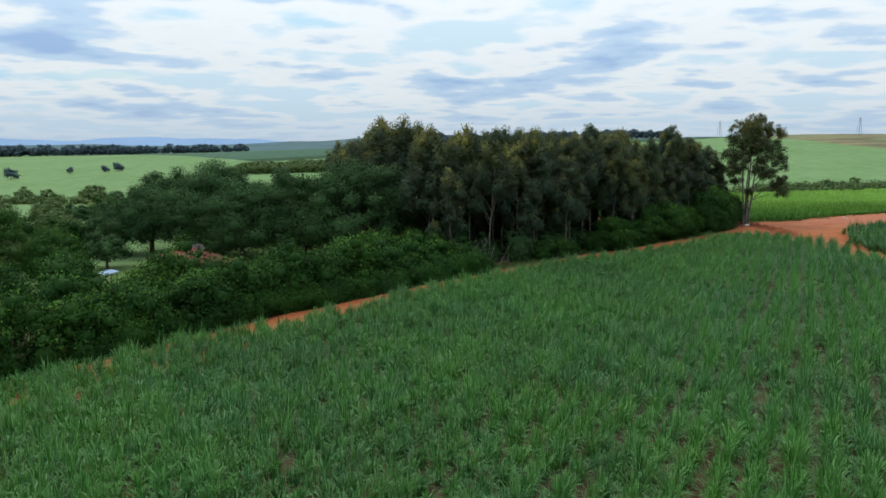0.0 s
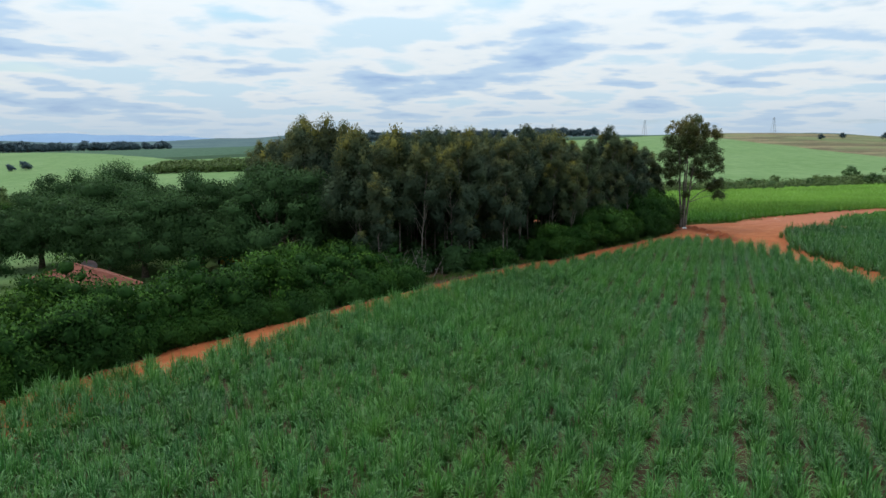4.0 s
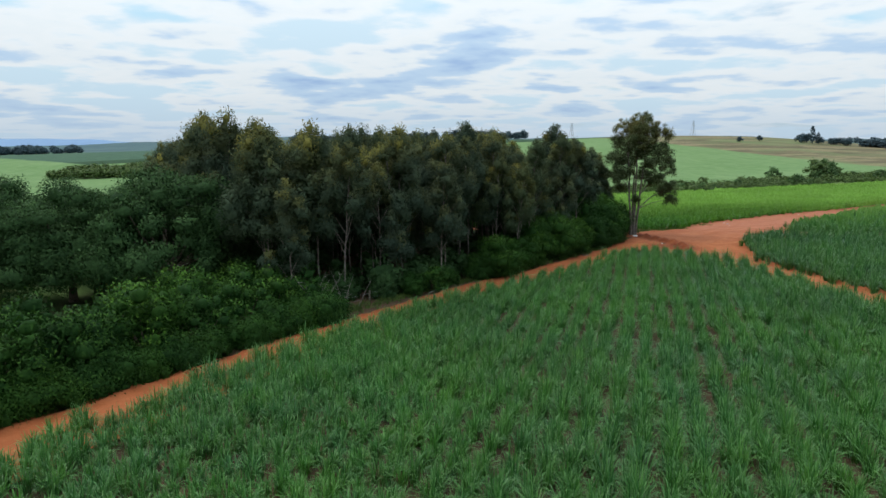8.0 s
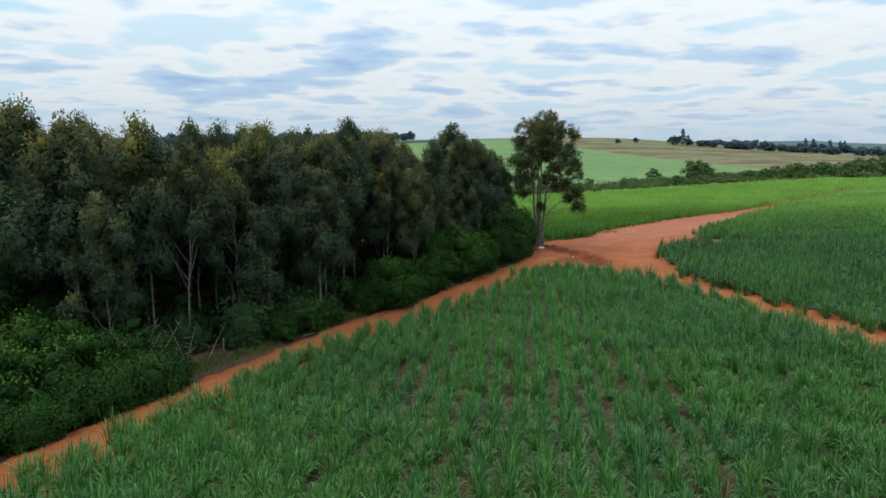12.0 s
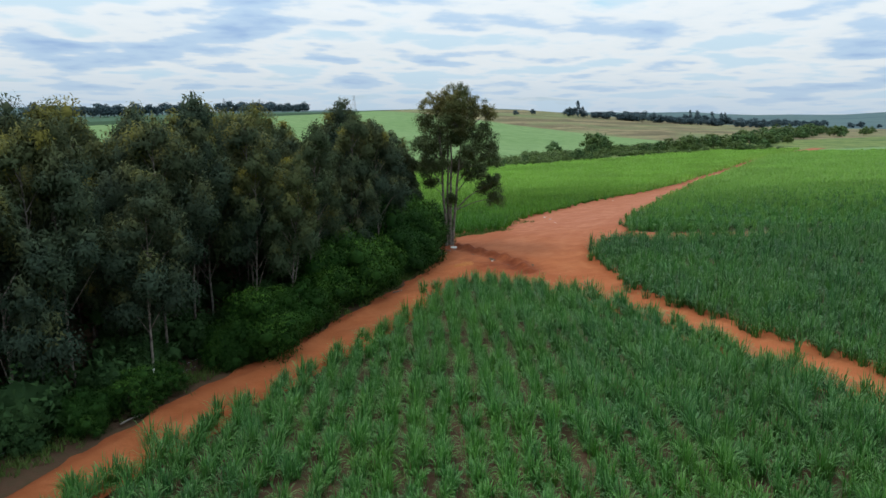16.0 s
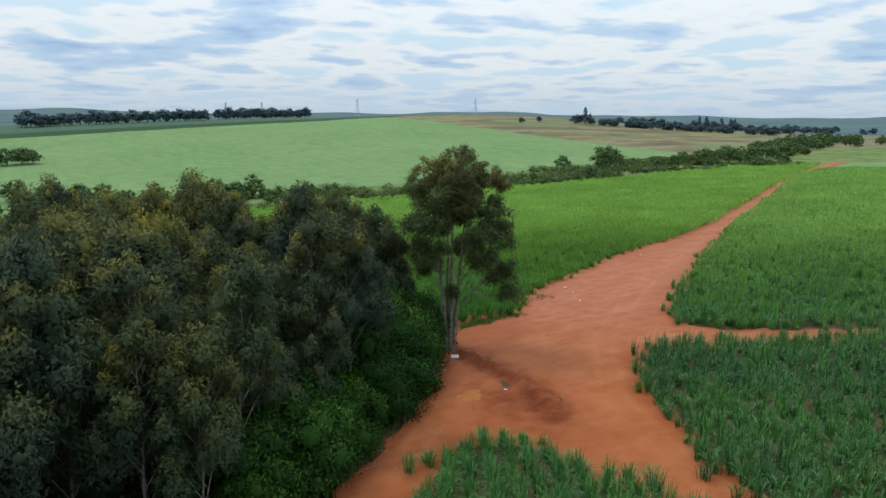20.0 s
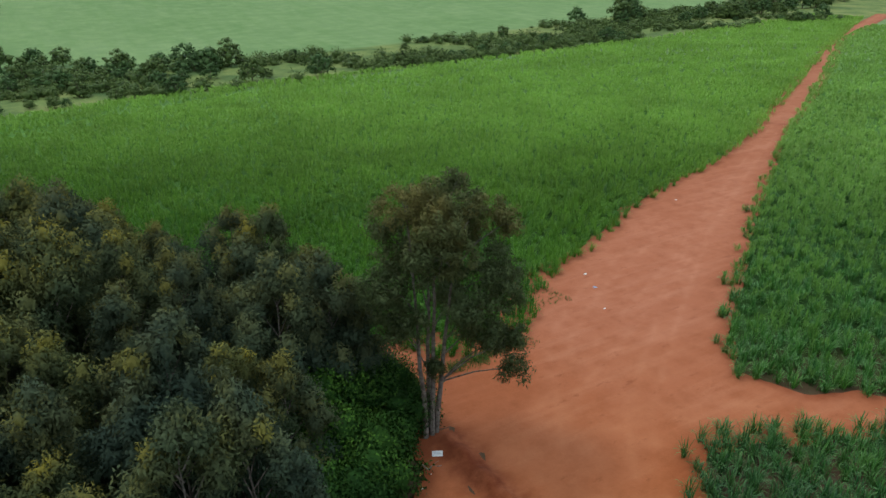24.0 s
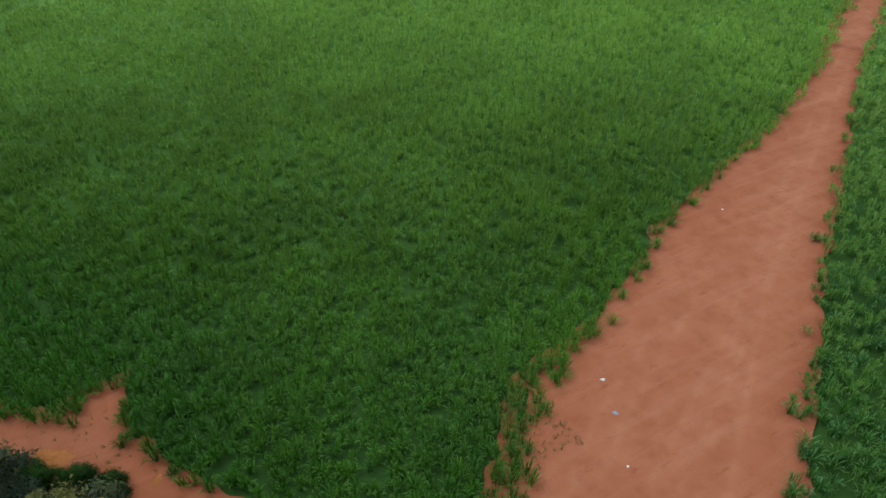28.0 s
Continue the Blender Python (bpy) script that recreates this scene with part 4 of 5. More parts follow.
def understory():
    """Dark growth that fills the ground layer of the grove."""
    rng = np.random.default_rng(25)
    blobs = []
    while len(blobs) < 620:
        x, y = -32 + 86 * rng.random(), 92 + 120 * rng.random()
        depth = -0.677 * (x - 60.3) + 0.736 * (y - 134.9)
        if depth > 4.5 and inside(np.array([x]), np.array([y]), GROVE_EDGE)[0]:
            r = 1.0 + 1.3 * rng.random()
            blobs.append((x, y, gz(x, y) + 0.5 + 4.2 * rng.random() ** 1.5 * min(depth / 12, 1.0), r))
    me = crown_mesh(rng, blobs, 44, 0.4, 0.24, -0.2, M_MANGO, 0.6)
    tagged(part("grove_understory", me, None), "dark shrubs and saplings under the eucalyptus trees", "undergrowth", kind="stuff")


understory()


def bush_kinds(n, seed, height, spread, name, label, group, mat, per=430, length=0.17, width=0.115, fresh_lit=0.85):
    return [broadleaf(seed + i, height, spread, 0.06, mat, per, length, width, name, label, "bush", group, 34 + 5 * (i % 3), M_BARK, 0.95 + 0.13 * (i % 3), 0.5, 0.9, fresh_lit) for i in range(n)]


def hedge():
    rng = np.random.default_rng(31)
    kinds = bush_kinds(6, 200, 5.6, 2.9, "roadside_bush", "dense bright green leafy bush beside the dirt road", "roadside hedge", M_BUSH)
    spots = [(-44, 36.5, 1.05), (-40.2, 41.5, 1.05), (-36.6, 46, 1.05), (-33.2, 50, 1.1), (-30, 54.5, 1.08), (-26.6, 58.6, 1.12), (-23.4, 63, 1.08), (-20.2, 67, 1.15), (-17, 71, 1.05), (-13.6, 75, 1.08), (-10.2, 79, 1.12), (-6.6, 83, 1.05), (-3.2, 87, 1.08), (-0.3, 90.4, 0.95),
             (-47, 45, 1.1), (-43, 50, 1.1), (-38.5, 55, 1.1), (-34, 61, 1.2), (-29, 66.5, 1.1), (-24.5, 72, 1.15), (-19, 78, 1.15), (-13, 84.5, 1.15), (-8, 90.5, 1.1), (-3.5, 95, 1.0), (-52, 56, 1.2), (-57, 63, 1.3), (-50, 64, 1.2), (-62, 71, 1.4), (-55, 73, 1.3), (-66, 79, 1.4), (-60, 83, 1.3), (-70, 66, 1.3), (-47, 70, 1.05), (-72, 88, 1.4), (-64, 92, 1.3), (-46, 60, 1.1),
             (-78, 80, 1.4), (-76, 98, 1.4), (-68, 104, 1.3), (-84, 94, 1.4), (-55, 96, 1.2), (-28.6, 72.6, 1.25), (-31, 76, 1.1), (-44, 80, 1.05), (-50, 88, 1.1), (-57, 97, 1.1),
             (15.2, 101.2, 0.62), (12.6, 99.6, 0.55), (17.6, 103.0, 0.5), (24.4, 107.2, 0.85), (27.1, 109.8, 0.8), (26.2, 108, 0.5), (22.4, 106.4, 0.55), (29.2, 111.4, 0.7), (4.2, 93.0, 0.6), (2.2, 91.4, 0.8),
             (31, 113.8, 1.0), (34, 116, 1.1), (37, 118, 1.15), (40, 120.5, 1.2), (43, 123, 1.25), (46, 126, 1.3), (49, 129, 1.45), (52, 132.3, 1.55), (54.5, 135.8, 1.35), (56.8, 138.5, 0.9), (44, 128, 1.5), (50, 135.5, 1.5), (38, 123, 1.35), (57.6, 137.6, 1.0), (55.2, 141.2, 1.3), (58.2, 141, 0.8), (53, 139, 1.4), (46.5, 165.5, 0.5), (48.8, 163.6, 0.42), (43.6, 167.4, 0.55)]
    front = [p for p in spots if p[1] > 96 or 0.677 * (p[0] + 44) - 0.736 * (p[1] - 36.5) > -2.5]
    scatter(kinds, [(x + 2.5, y - 2.7, k) if -18 < x < 4 else (x + 1.75, y - 1.9, k) if 4 <= x < 32 else (x + 0.2, y - 0.2, k) if x > 50 else (x + 1.0, y - 1.1, k) for x, y, k in front], rng, 0.82, 1.2)
    back = bush_kinds(2, 220, 5.6, 2.9, "roadside_bush", "dense green leafy bush in the thicket behind the hedge", "roadside hedge", M_BUSH, 130, 0.27, 0.16)
    scatter(back, [p for p in spots if p not in front], rng, 0.94, 1.07)
    under = bush_kinds(2, 240, 3.2, 2.0, "undergrowth_shrub", "dark shrub growing under the eucalyptus trees", "grove undergrowth", M_MANGO, 130, 0.25, 0.15, 0.3)
    spots = []
    for i in range(44):
        f = i / 43
        d = -0.9 + 5.4 * rng.random() ** 1.2
        spots.append((5 + 46 * f - 0.677 * d, 93.5 + 37 * f + 0.736 * d, 0.4 + 0.5 * rng.random()))
    scatter(under, spots, rng)
    skirt = bush_kinds(2, 250, 2.6, 2.1, "hedge_shrub", "low leafy shrub at the foot of the roadside hedge", "hedge shrubs", M_BUSH, 260, 0.19, 0.12, 0.4)
    edge = [(-42, 36.2), (-27.2, 52.8), (-16, 66.8), (0.0, 82.2), (6.0, 87.6)]
    spots = []
    for (x1, y1), (x2, y2) in zip(edge, edge[1:]):
        n = int(math.hypot(x2 - x1, y2 - y1) / 1.9)
        for i in range(n):
            f, d = (i + rng.random()) / n, 1.1 + 1.0 * rng.random()
            spots.append((x1 + (x2 - x1) * f - 0.69 * d, y1 + (y2 - y1) * f + 0.72 * d, 0.6 + 0.5 * rng.random()))
    scatter(skirt, spots, rng)


hedge()


def shade_trees():
    rng = np.random.default_rng(41)
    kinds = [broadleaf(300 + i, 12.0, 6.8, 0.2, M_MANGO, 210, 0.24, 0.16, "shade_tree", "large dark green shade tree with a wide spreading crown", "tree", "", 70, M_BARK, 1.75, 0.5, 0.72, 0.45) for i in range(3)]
    spots = [(-13, 104, 1.22), (-24, 107, 1.16), (-38, 111, 1.15), (-46, 140, 1.3), (-30, 128, 1.1), (-58, 146, 1.2), (-20, 120, 1.1), (-31, 104, 1.0), (-43, 126, 1.15), (-50, 116, 0.98)]
    scatter(kinds, spots, rng, 0.97, 1.03)
    small = [broadleaf(330 + i, 6.5, 3.6, 0.28, (M_BUSH, M_MANGO, M_SCRUB)[i], 90, 0.30, 0.20, "orchard_tree", "small rounded orchard tree behind the farmhouse", "tree", "orchard trees", 26, M_BARK, 1.3, 0.62, 0.7, 0.5) for i in range(3)]
    spots = [(-62, 108.6, 0.95), (-50, 100, 0.8), (-64, 102, 0.9), (-57, 113, 1.0), (-68, 139, 1.1), (-73, 128, 1.0), (-66, 120, 0.9), (-94, 164, 1.0), (-96, 178, 1.05), (-86, 176, 0.95), (-97, 193, 1.1), (-91, 196, 1.2), (-80, 190, 1.2), (-108, 186, 1.1), (-72, 176, 1.1), (-112, 170, 1.2), (-104, 150, 1.3), (-70, 110, 0.9), (-64, 92, 0.8), (-78, 122, 1.0), (-86, 202, 1.1), (-74, 204, 1.2)]
    scatter(small, spots, rng)


shade_trees()


def uv_spot(u, v):
    return 60.3 + 0.878 * u + 0.479 * v, 134.9 - 0.479 * u + 0.878 * v


def valley_trees():
    rng = np.random.default_rng(51)
    kinds = [broadleaf(400 + i, 7.0, 3.6, 0.15, M_SCRUB if i % 2 else M_VALLEY, 14, 0.8, 0.55, "valley_tree", "bushy green tree in the damp valley", "tree", "valley trees", 15, M_BARK, 1.5) for i in range(4)]
    spots = [(308, 425, 1.3), (334, 417, 1.9), (341, 421, 1.9), (348, 418, 1.5), (337, 410, 1.3), (332, 377, 0.8), (352, 384, 0.9), (374, 393, 1.1), (392, 398, 0.8), (412, 404, 1.2),
             (-6, 596, 1.6), (2, 600, 1.7), (8, 601, 1.3), (-14, 598, 1.5), (18, 433, 1.3), (6, 440, 1.5), (-8, 436, 1.6), (30, 428, 1.2), (41, 432, 1.0), (75, 398, 1.2), (84, 394, 1.3), (93, 392, 1.2), (100, 390, 1.5)]
    for i in range(130):
        u = -330 + 560 * rng.random() ** (1.0 if i % 3 else 1.8)
        v = 228 + 0.62 * u + (90 + 0.13 * u) * (0.06 + 0.85 * rng.random() ** 1.7)
        spots.append((*uv_spot(u, v), 0.45 + 0.85 * rng.random() ** 2))
    # a thicker stand where the stream bends away
    for i in range(46):
        f, w = rng.random(), rng.random()
        spots.append((-42 + 135 * f, 350 + 22 * f + 62 * w * (1 - 0.4 * f), 0.7 + 0.5 * rng.random()))
    scatter(kinds, spots, rng)
    woods = []
    for i in range(98):
        f = rng.random()
        x, y = 385 + 560 * f + rng.normal(0, 6), 372 + 190 * f + 70 * rng.random() * (0.5 + f)
        woods.append((x, y, 1.0 + 0.65 * rng.random()))
    scatter([copy_thing(k, Matrix.Identity(4)) for k in kinds], woods, rng)


valley_trees()


def far_trees():
    rng = np.random.default_rng(61)
    kinds = [broadleaf(500 + i, 11.0, 5.2, 0.22, M_HAZE_LEAF, 6, 1.8, 1.2, "distant_tree", "distant dark green tree on the ridge", "tree", "ridge trees", 8, M_BARK, 2.7) for i in range(3)]
    spots = []
    for i in range(26):
        f = i / 25
        spots.append((-8 + 190 * f, 893 + 70 * f + rng.normal(0, 4), 1.0 + 0.35 * rng.random()))
    for i in range(20):
        f = i / 19
        spots.append((205 + 165 * f, 990 + 150 * f + rng.normal(0, 6), 1.1 + 0.3 * rng.random()))
    for i in range(80):
        f = rng.random()
        spots.append((645 + 290 * f + rng.normal(0, 6), 800 - 65 * f + rng.normal(0, 8), 0.7 + 0.35 * rng.random()))
    for i in range(60):
        spots.append((900 + 500 * rng.random(), 780 + 330 * rng.random(), 0.8 + 0.5 * rng.random()))
    for i in range(200):
        f = rng.random() ** 0.9
        spots.append((-880 + 520 * f, 1060 + 200 * f + rng.normal(0, 22), (1.5 - 0.5 * f) * (0.7 + 0.6 * rng.random())))
    spots += [(-290, 614, 0.7), (-297, 604, 0.6), (-320, 590, 0.6), (-340, 540, 0.7), (632, 806, 1.2), (540, 800, 0.7), (575, 810, 0.7), (1000, 900, 1.3), (1060, 890, 1.3)]
    scatter(kinds, spots, rng)
    rows = []
    for i in range(7):
        for j in range(14):
            rows.append((-178 + 7.2 * j + rng.normal(0, 0.8), 572 + 9 * i + 1.6 * j + rng.normal(0, 0.8), 0.8 + 0.2 * rng.random()))
    small = [broadleaf(560 + i, 8.0, 4.4, 0.12, M_SCRUB, 8, 1.2, 0.8, "grove_tree", "rounded light green tree in the distant orchard", "tree", "distant orchard", 10, M_BARK, 2.2) for i in range(2)]
    scatter(small, rows, rng)


far_trees()


def tall_far_trees():
    rng = np.random.default_rng(65)
    kinds = [eucalypt(540 + i, 19.0, 4.2, 0.15, M_HAZE_LEAF, 12, 1.4, 0.8, 1.6, "distant_tall_tree", "tall dark slender tree on the far ridge", "ridge trees") for i in range(2)]
    scatter(kinds, [(641, 797, 1.35), (1002, 905, 1.2), (1036, 902, 1.1), (1050, 893, 1.25), (1066, 897, 1.2), (985, 905, 1.0), (655, 803, 0.7)], rng)


tall_far_trees()


def valley_scrub():
    """Low tangled growth along the stream, one mass."""
    rng = np.random.default_rng(71)
    blobs = []
    for i in range(3400):
        u = -330 + 570 * rng.random()
        f = rng.random()
        v = 228 + 0.62 * u + (90 + 0.13 * u) * f
        x, y = uv_spot(u, v)
        if math.sin(x * 0.045) * math.sin(y * 0.06 + x * 0.02) > 0.25 * rng.random() + 0.02:
            continue
        r = 1.1 + 2.6 * rng.random() ** 2.0
        blobs.append((x, y, gz(x, y) + 0.45 * r, r))
    me = crown_mesh(rng, blobs, 12, 0.8, 0.55, 0.3, M_SCRUB, 0.55, 0.7)
    tagged(part("valley_scrub", me, None), "low tangled green and olive scrub along the valley stream", "scrub", kind="stuff")


valley_scrub()


def verge_grass():
    """Rough grass along the wooded side of the road and round the big tree."""
    rng = np.random.default_rng(81)
    line = [(-45, 33.5), (-27, 54), (-15.8, 68.4), (-1, 84.7), (18, 100.2), (34, 110.8), (47.8, 121.8), (57.2, 132)]
    P = []
    for (x1, y1), (x2, y2) in zip(line, line[1:]):
        n = int(math.hypot(x2 - x1, y2 - y1) * 26)
        f, d = rng.random(n), rng.normal(0.7, 0.75, n)
        P.append(np.stack([x1 + (x2 - x1) * f - 0.677 * d, y1 + (y2 - y1) * f + 0.736 * d], 1))
    n = 900
    a = rng.random(n)
    P.append(np.stack([64 + 11 * a + rng.normal(0, 0.5, n), 142.3 + 1.2 * a + rng.normal(0, 0.55, n)], 1))
    P.append(np.stack([79.5 + 5 * rng.random(500), 147.5 + 9 * rng.random(500)], 1)[::3])
    P.append(np.stack([44 + 11 * rng.random(130), 162 + 13 * rng.random(130)], 1))
    P = np.concatenate(P)
    P = P[rng.random(len(P)) < 0.35 + 0.65 * (np.sin(P[:, 0] * 0.9) * np.sin(P[:, 1] * 0.7) > -0.2)]
    k = 7
    X, Y = np.repeat(P[:, 0], k) + rng.normal(0, 0.09, len(P) * k), np.repeat(P[:, 1], k) + rng.normal(0, 0.09, len(P) * k)
    m = len(X)
    h, az, out = 0.18 + 0.42 * rng.random(m) ** 1.6, rng.random(m) * 6.283, rng.random(m) * 0.8
    Z = ground_z(X, Y)
    V = np.empty((m, 3, 3), np.float32)
    for j, (w, r, z) in enumerate(((-0.03, 0.0, 0.0), (0.03, 0.0, 0.0), (0.0, 1.0, 1.0))):
        V[:, j, 0] = X - np.sin(az) * w + np.cos(az) * out * h * r
        V[:, j, 1] = Y + np.cos(az) * w + np.sin(az) * out * h * r
        V[:, j, 2] = Z + h * z
    me = mesh_arrays("verge_grass", V.reshape(-1, 3), None, np.arange(m * 3).reshape(m, 3), M_GRASS)
    tagged(part("verge_grass", me, None), "rough green grass along the edge of the dirt road", "grass", kind="stuff")


verge_grass()


# ---- farmhouse among the trees ----
def box(bm, x0, y0, z0, x1, y1, z1):
    vs = [bm.verts.new((x, y, z)) for z in (z0, z1) for x, y in ((x0, y0), (x1, y0), (x1, y1), (x0, y1))]
    for f in ((3, 2, 1, 0), (4, 5, 6, 7), (0, 1, 5, 4), (1, 2, 6, 5), (2, 3, 7, 6), (3, 0, 4, 7)):
        bm.faces.new([vs[i] for i in f])
    return bm


M_TILE = plain("red_roof_tile", (0.115, 0.034, 0.022), (0.19, 0.060, 0.038), 0.85, 1.3)
M_WALL = plain("cream_wall", (0.42, 0.36, 0.28), (0.55, 0.50, 0.42), 0.9, 0.8)
M_WOOD = plain("weathered_wood", (0.07, 0.055, 0.04), (0.16, 0.135, 0.11), 0.9, 6.0)
M_DEAD = plain("bleached_branch", (0.10, 0.088, 0.075), (0.21, 0.19, 0.165), 0.9, 5.0)
M_METAL = plain("grey_metal", (0.28, 0.30, 0.32), (0.40, 0.42, 0.44), 0.45, 3.0)
M_WHITE = plain("white_paint", (0.45, 0.45, 0.44), (0.62, 0.62, 0.60), 0.6, 8.0)
M_BLUE = plain("pale_blue_sheet", (0.12, 0.19, 0.28), (0.18, 0.26, 0.36), 0.5, 2.0)
M_GLASS = plain("dark_window", (0.02, 0.025, 0.03), (0.04, 0.045, 0.05), 0.15, 1.0, 0.5)
M_BANK = plain("ochre_soil", (0.36, 0.145, 0.048), (0.46, 0.205, 0.075), 0.95, 1.5)


def slab(points, thick):
    """A flat sheet of that thickness from its four corners."""
    bm = bmesh.new()
    a = [bm.verts.new(p) for p in points]
    b = [bm.verts.new((p[0], p[1], p[2] - thick)) for p in points]
    bm.faces.new(a); bm.faces.new(b[::-1])
    for i in range(len(a)):
        j = (i + 1) % len(a)
        bm.faces.new((a[j], a[i], b[i], b[j]))
    bmesh.ops.recalc_face_normals(bm, faces=bm.faces)
    return bm


def roof_plane(p0, p1, up0, up1, n=22):
    """Ribbed tile slope between an eave (p0 to p1) and a ridge (up0 to up1)."""
    bm = bmesh.new()
    p0, p1, up0, up1 = (Vector(p) for p in (p0, p1, up0, up1))
    rows = []
    for i in range(n * 2 + 1):
        f = i / (n * 2)
        lift = Vector((0, 0, 0.07 if i % 2 else 0.0))
        a, b = p0.lerp(p1, f) + lift, up0.lerp(up1, f) + lift
        d = Vector((0, 0, -0.06))
        rows.append([bm.verts.new(v) for v in (a, b, b + d, a + d)])
    for r, q in zip(rows, rows[1:]):
        for k in range(4):
            bm.faces.new((r[k], q[k], q[(k + 1) % 4], r[(k + 1) % 4]))
    bm.faces.new(rows[0]); bm.faces.new(rows[-1][::-1])
    bmesh.ops.recalc_face_normals(bm, faces=bm.faces)
    return bm


def farmhouse():
    ob = new("farmhouse")
    tagged(ob, "low farmhouse with a red tiled roof half hidden by trees", "house")
    L, W, H, R, E = 6.0, 3.8, 2.8, 1.7, 0.7
    t = 0.2
    for x0, y0, x1, y1 in ((-L, -W, L, -W + t), (-L, W - t, L, W), (-L, -W + t, -L + t, W - t), (L - t, -W + t, L, W - t)):
        part("wall", box(bmesh.new(), x0, y0, -0.4, x1, y1, H), M_WALL, ob)
    c = L - 3.2
    part("roof", roof_plane((-L - E, -W - E, H - 0.1), (L + E, -W - E, H - 0.1), (-c, 0, H + R), (c, 0, H + R)), M_TILE, ob, "red clay tile slope")
    part("roof", roof_plane((L + E, W + E, H - 0.1), (-L - E, W + E, H - 0.1), (c, 0, H + R), (-c, 0, H + R)), M_TILE, ob, "red clay tile slope")
    part("roof", roof_plane((L + E, -W - E, H - 0.1), (L + E, W + E, H - 0.1), (c, -0.02, H + R), (c, 0.02, H + R)), M_TILE, ob, "red clay tile hip")
    part("roof", roof_plane((-L - E, W + E, H - 0.1), (-L - E, -W - E, H - 0.1), (-c, 0.02, H + R), (-c, -0.02, H + R)), M_TILE, ob, "red clay tile hip")
    part("ridge_cap", box(bmesh.new(), -c - 0.1, -0.12, H + R - 0.02, c + 0.1, 0.12, H + R + 0.1), M_TILE, ob)
    part("door", box(bmesh.new(), -0.5, -W - 0.03, -0.3, 0.4, -W - 0.004, 2.0), M_WOOD, ob, "brown wooden door")
    for x in (-3.6, 2.4):
        w = part("window", box(bmesh.new(), x, -W - 0.05, 0.9, x + 1.3, -W - 0.004, 2.0), M_WHITE, ob, "white framed window")
        part("pane", box(bmesh.new(), x + 0.08, -W - 0.06, 0.98, x + 0.62, -W - 0.052, 1.92), M_GLASS, w)
        part("pane", box(bmesh.new(), x + 0.68, -W - 0.06, 0.98, x + 1.22, -W - 0.052, 1.92), M_GLASS, w)
    ob.matrix_basis = pose(-32.4, 88.0, gz(-32.4, 88.0) + 0.1, 0, 0, -48) @ Matrix.Scale(0.92, 4)


farmhouse()


def far_farmstead(x, y, turn, size):
    """A low white house with a red roof, far off between the ridge trees."""
    ob = new("distant_farmhouse")
    tagged(ob, "small distant white farmhouse with a red roof among trees", "house")
    for x0, y0, x1, y1 in ((-7, -4, 7, -3.7), (-7, 3.7, 7, 4), (-7, -3.7, -6.7, 3.7), (6.7, -3.7, 7, 3.7)):
        part("wall", box(bmesh.new(), x0, y0, -0.5, x1, y1, 3.4), M_WHITE, ob)
    part("roof", roof_plane((-7.8, -4.8, 3.2), (7.8, -4.8, 3.2), (-7.8, 0, 5.6), (7.8, 0, 5.6), 10), M_TILE, ob)
    part("roof", roof_plane((7.8, 4.8, 3.2), (-7.8, 4.8, 3.2), (7.8, 0, 5.6), (-7.8, 0, 5.6), 10), M_TILE, ob)
    for px in (-4.5, 0.5, 4.0):
        part("window", box(bmesh.new(), px, -4.06, 1.0, px + 1.3, -4.004, 2.3), M_GLASS, ob)
    ob.matrix_basis = pose(x, y, gz(x, y), 0, 0, turn) @ Matrix.Scale(size, 4)


far_farmstead(1478, 1210, -38, 1.6)


def satellite_dish():
    ob = new("satellite_dish")
    tagged(ob, "large grey mesh satellite dish on a pole by the farmhouse", "satellite dish")
    part("pole", mesh_arrays("pole", *tubes([([(0, 0, -0.3), (0, 0, 4.6)], [0.05, 0.05])], 8), None, M_METAL, True), None, ob)
    V, Q = [], []
    for side in (0.0, 0.04):
        for i in range(7):
            r = 1.15 * i / 6 + 0.02
            for k in range(20):
                a = 6.2832 * k / 20
                V.append((r * math.cos(a), -0.32 * (r / 1.15) ** 2 + side, r * math.sin(a)))
    for s0 in (0, 140):
        for i in range(6):
            for k in range(20):
                Q.append((s0 + i * 20 + k, s0 + i * 20 + (k + 1) % 20, s0 + (i + 1) * 20 + (k + 1) % 20, s0 + (i + 1) * 20 + k))
    for k in range(20):
        Q.append((120 + k, 120 + (k + 1) % 20, 260 + (k + 1) % 20, 260 + k))
    dish = part("dish", mesh_arrays("dish", V, Q, None, M_METAL, True), None, ob, "shallow grey bowl")
    dish.matrix_basis = pose(0, -0.15, 4.9, 35, 0, 15)
    arm = part("feed_arm", mesh_arrays("feed_arm", *tubes([([(0, -0.1, 4.9), (0.1, -0.7, 5.45)], [0.03, 0.03]), ([(0.1, -0.62, 5.4), (0.1, -0.78, 5.5)], [0.08, 0.08])], 6), None, M_METAL), None, ob)
    ob.matrix_basis = pose(-33.6, 92.6, gz(-33.6, 92.6), 0, 0, 0) @ Matrix.Scale(0.78, 4)


satellite_dish()


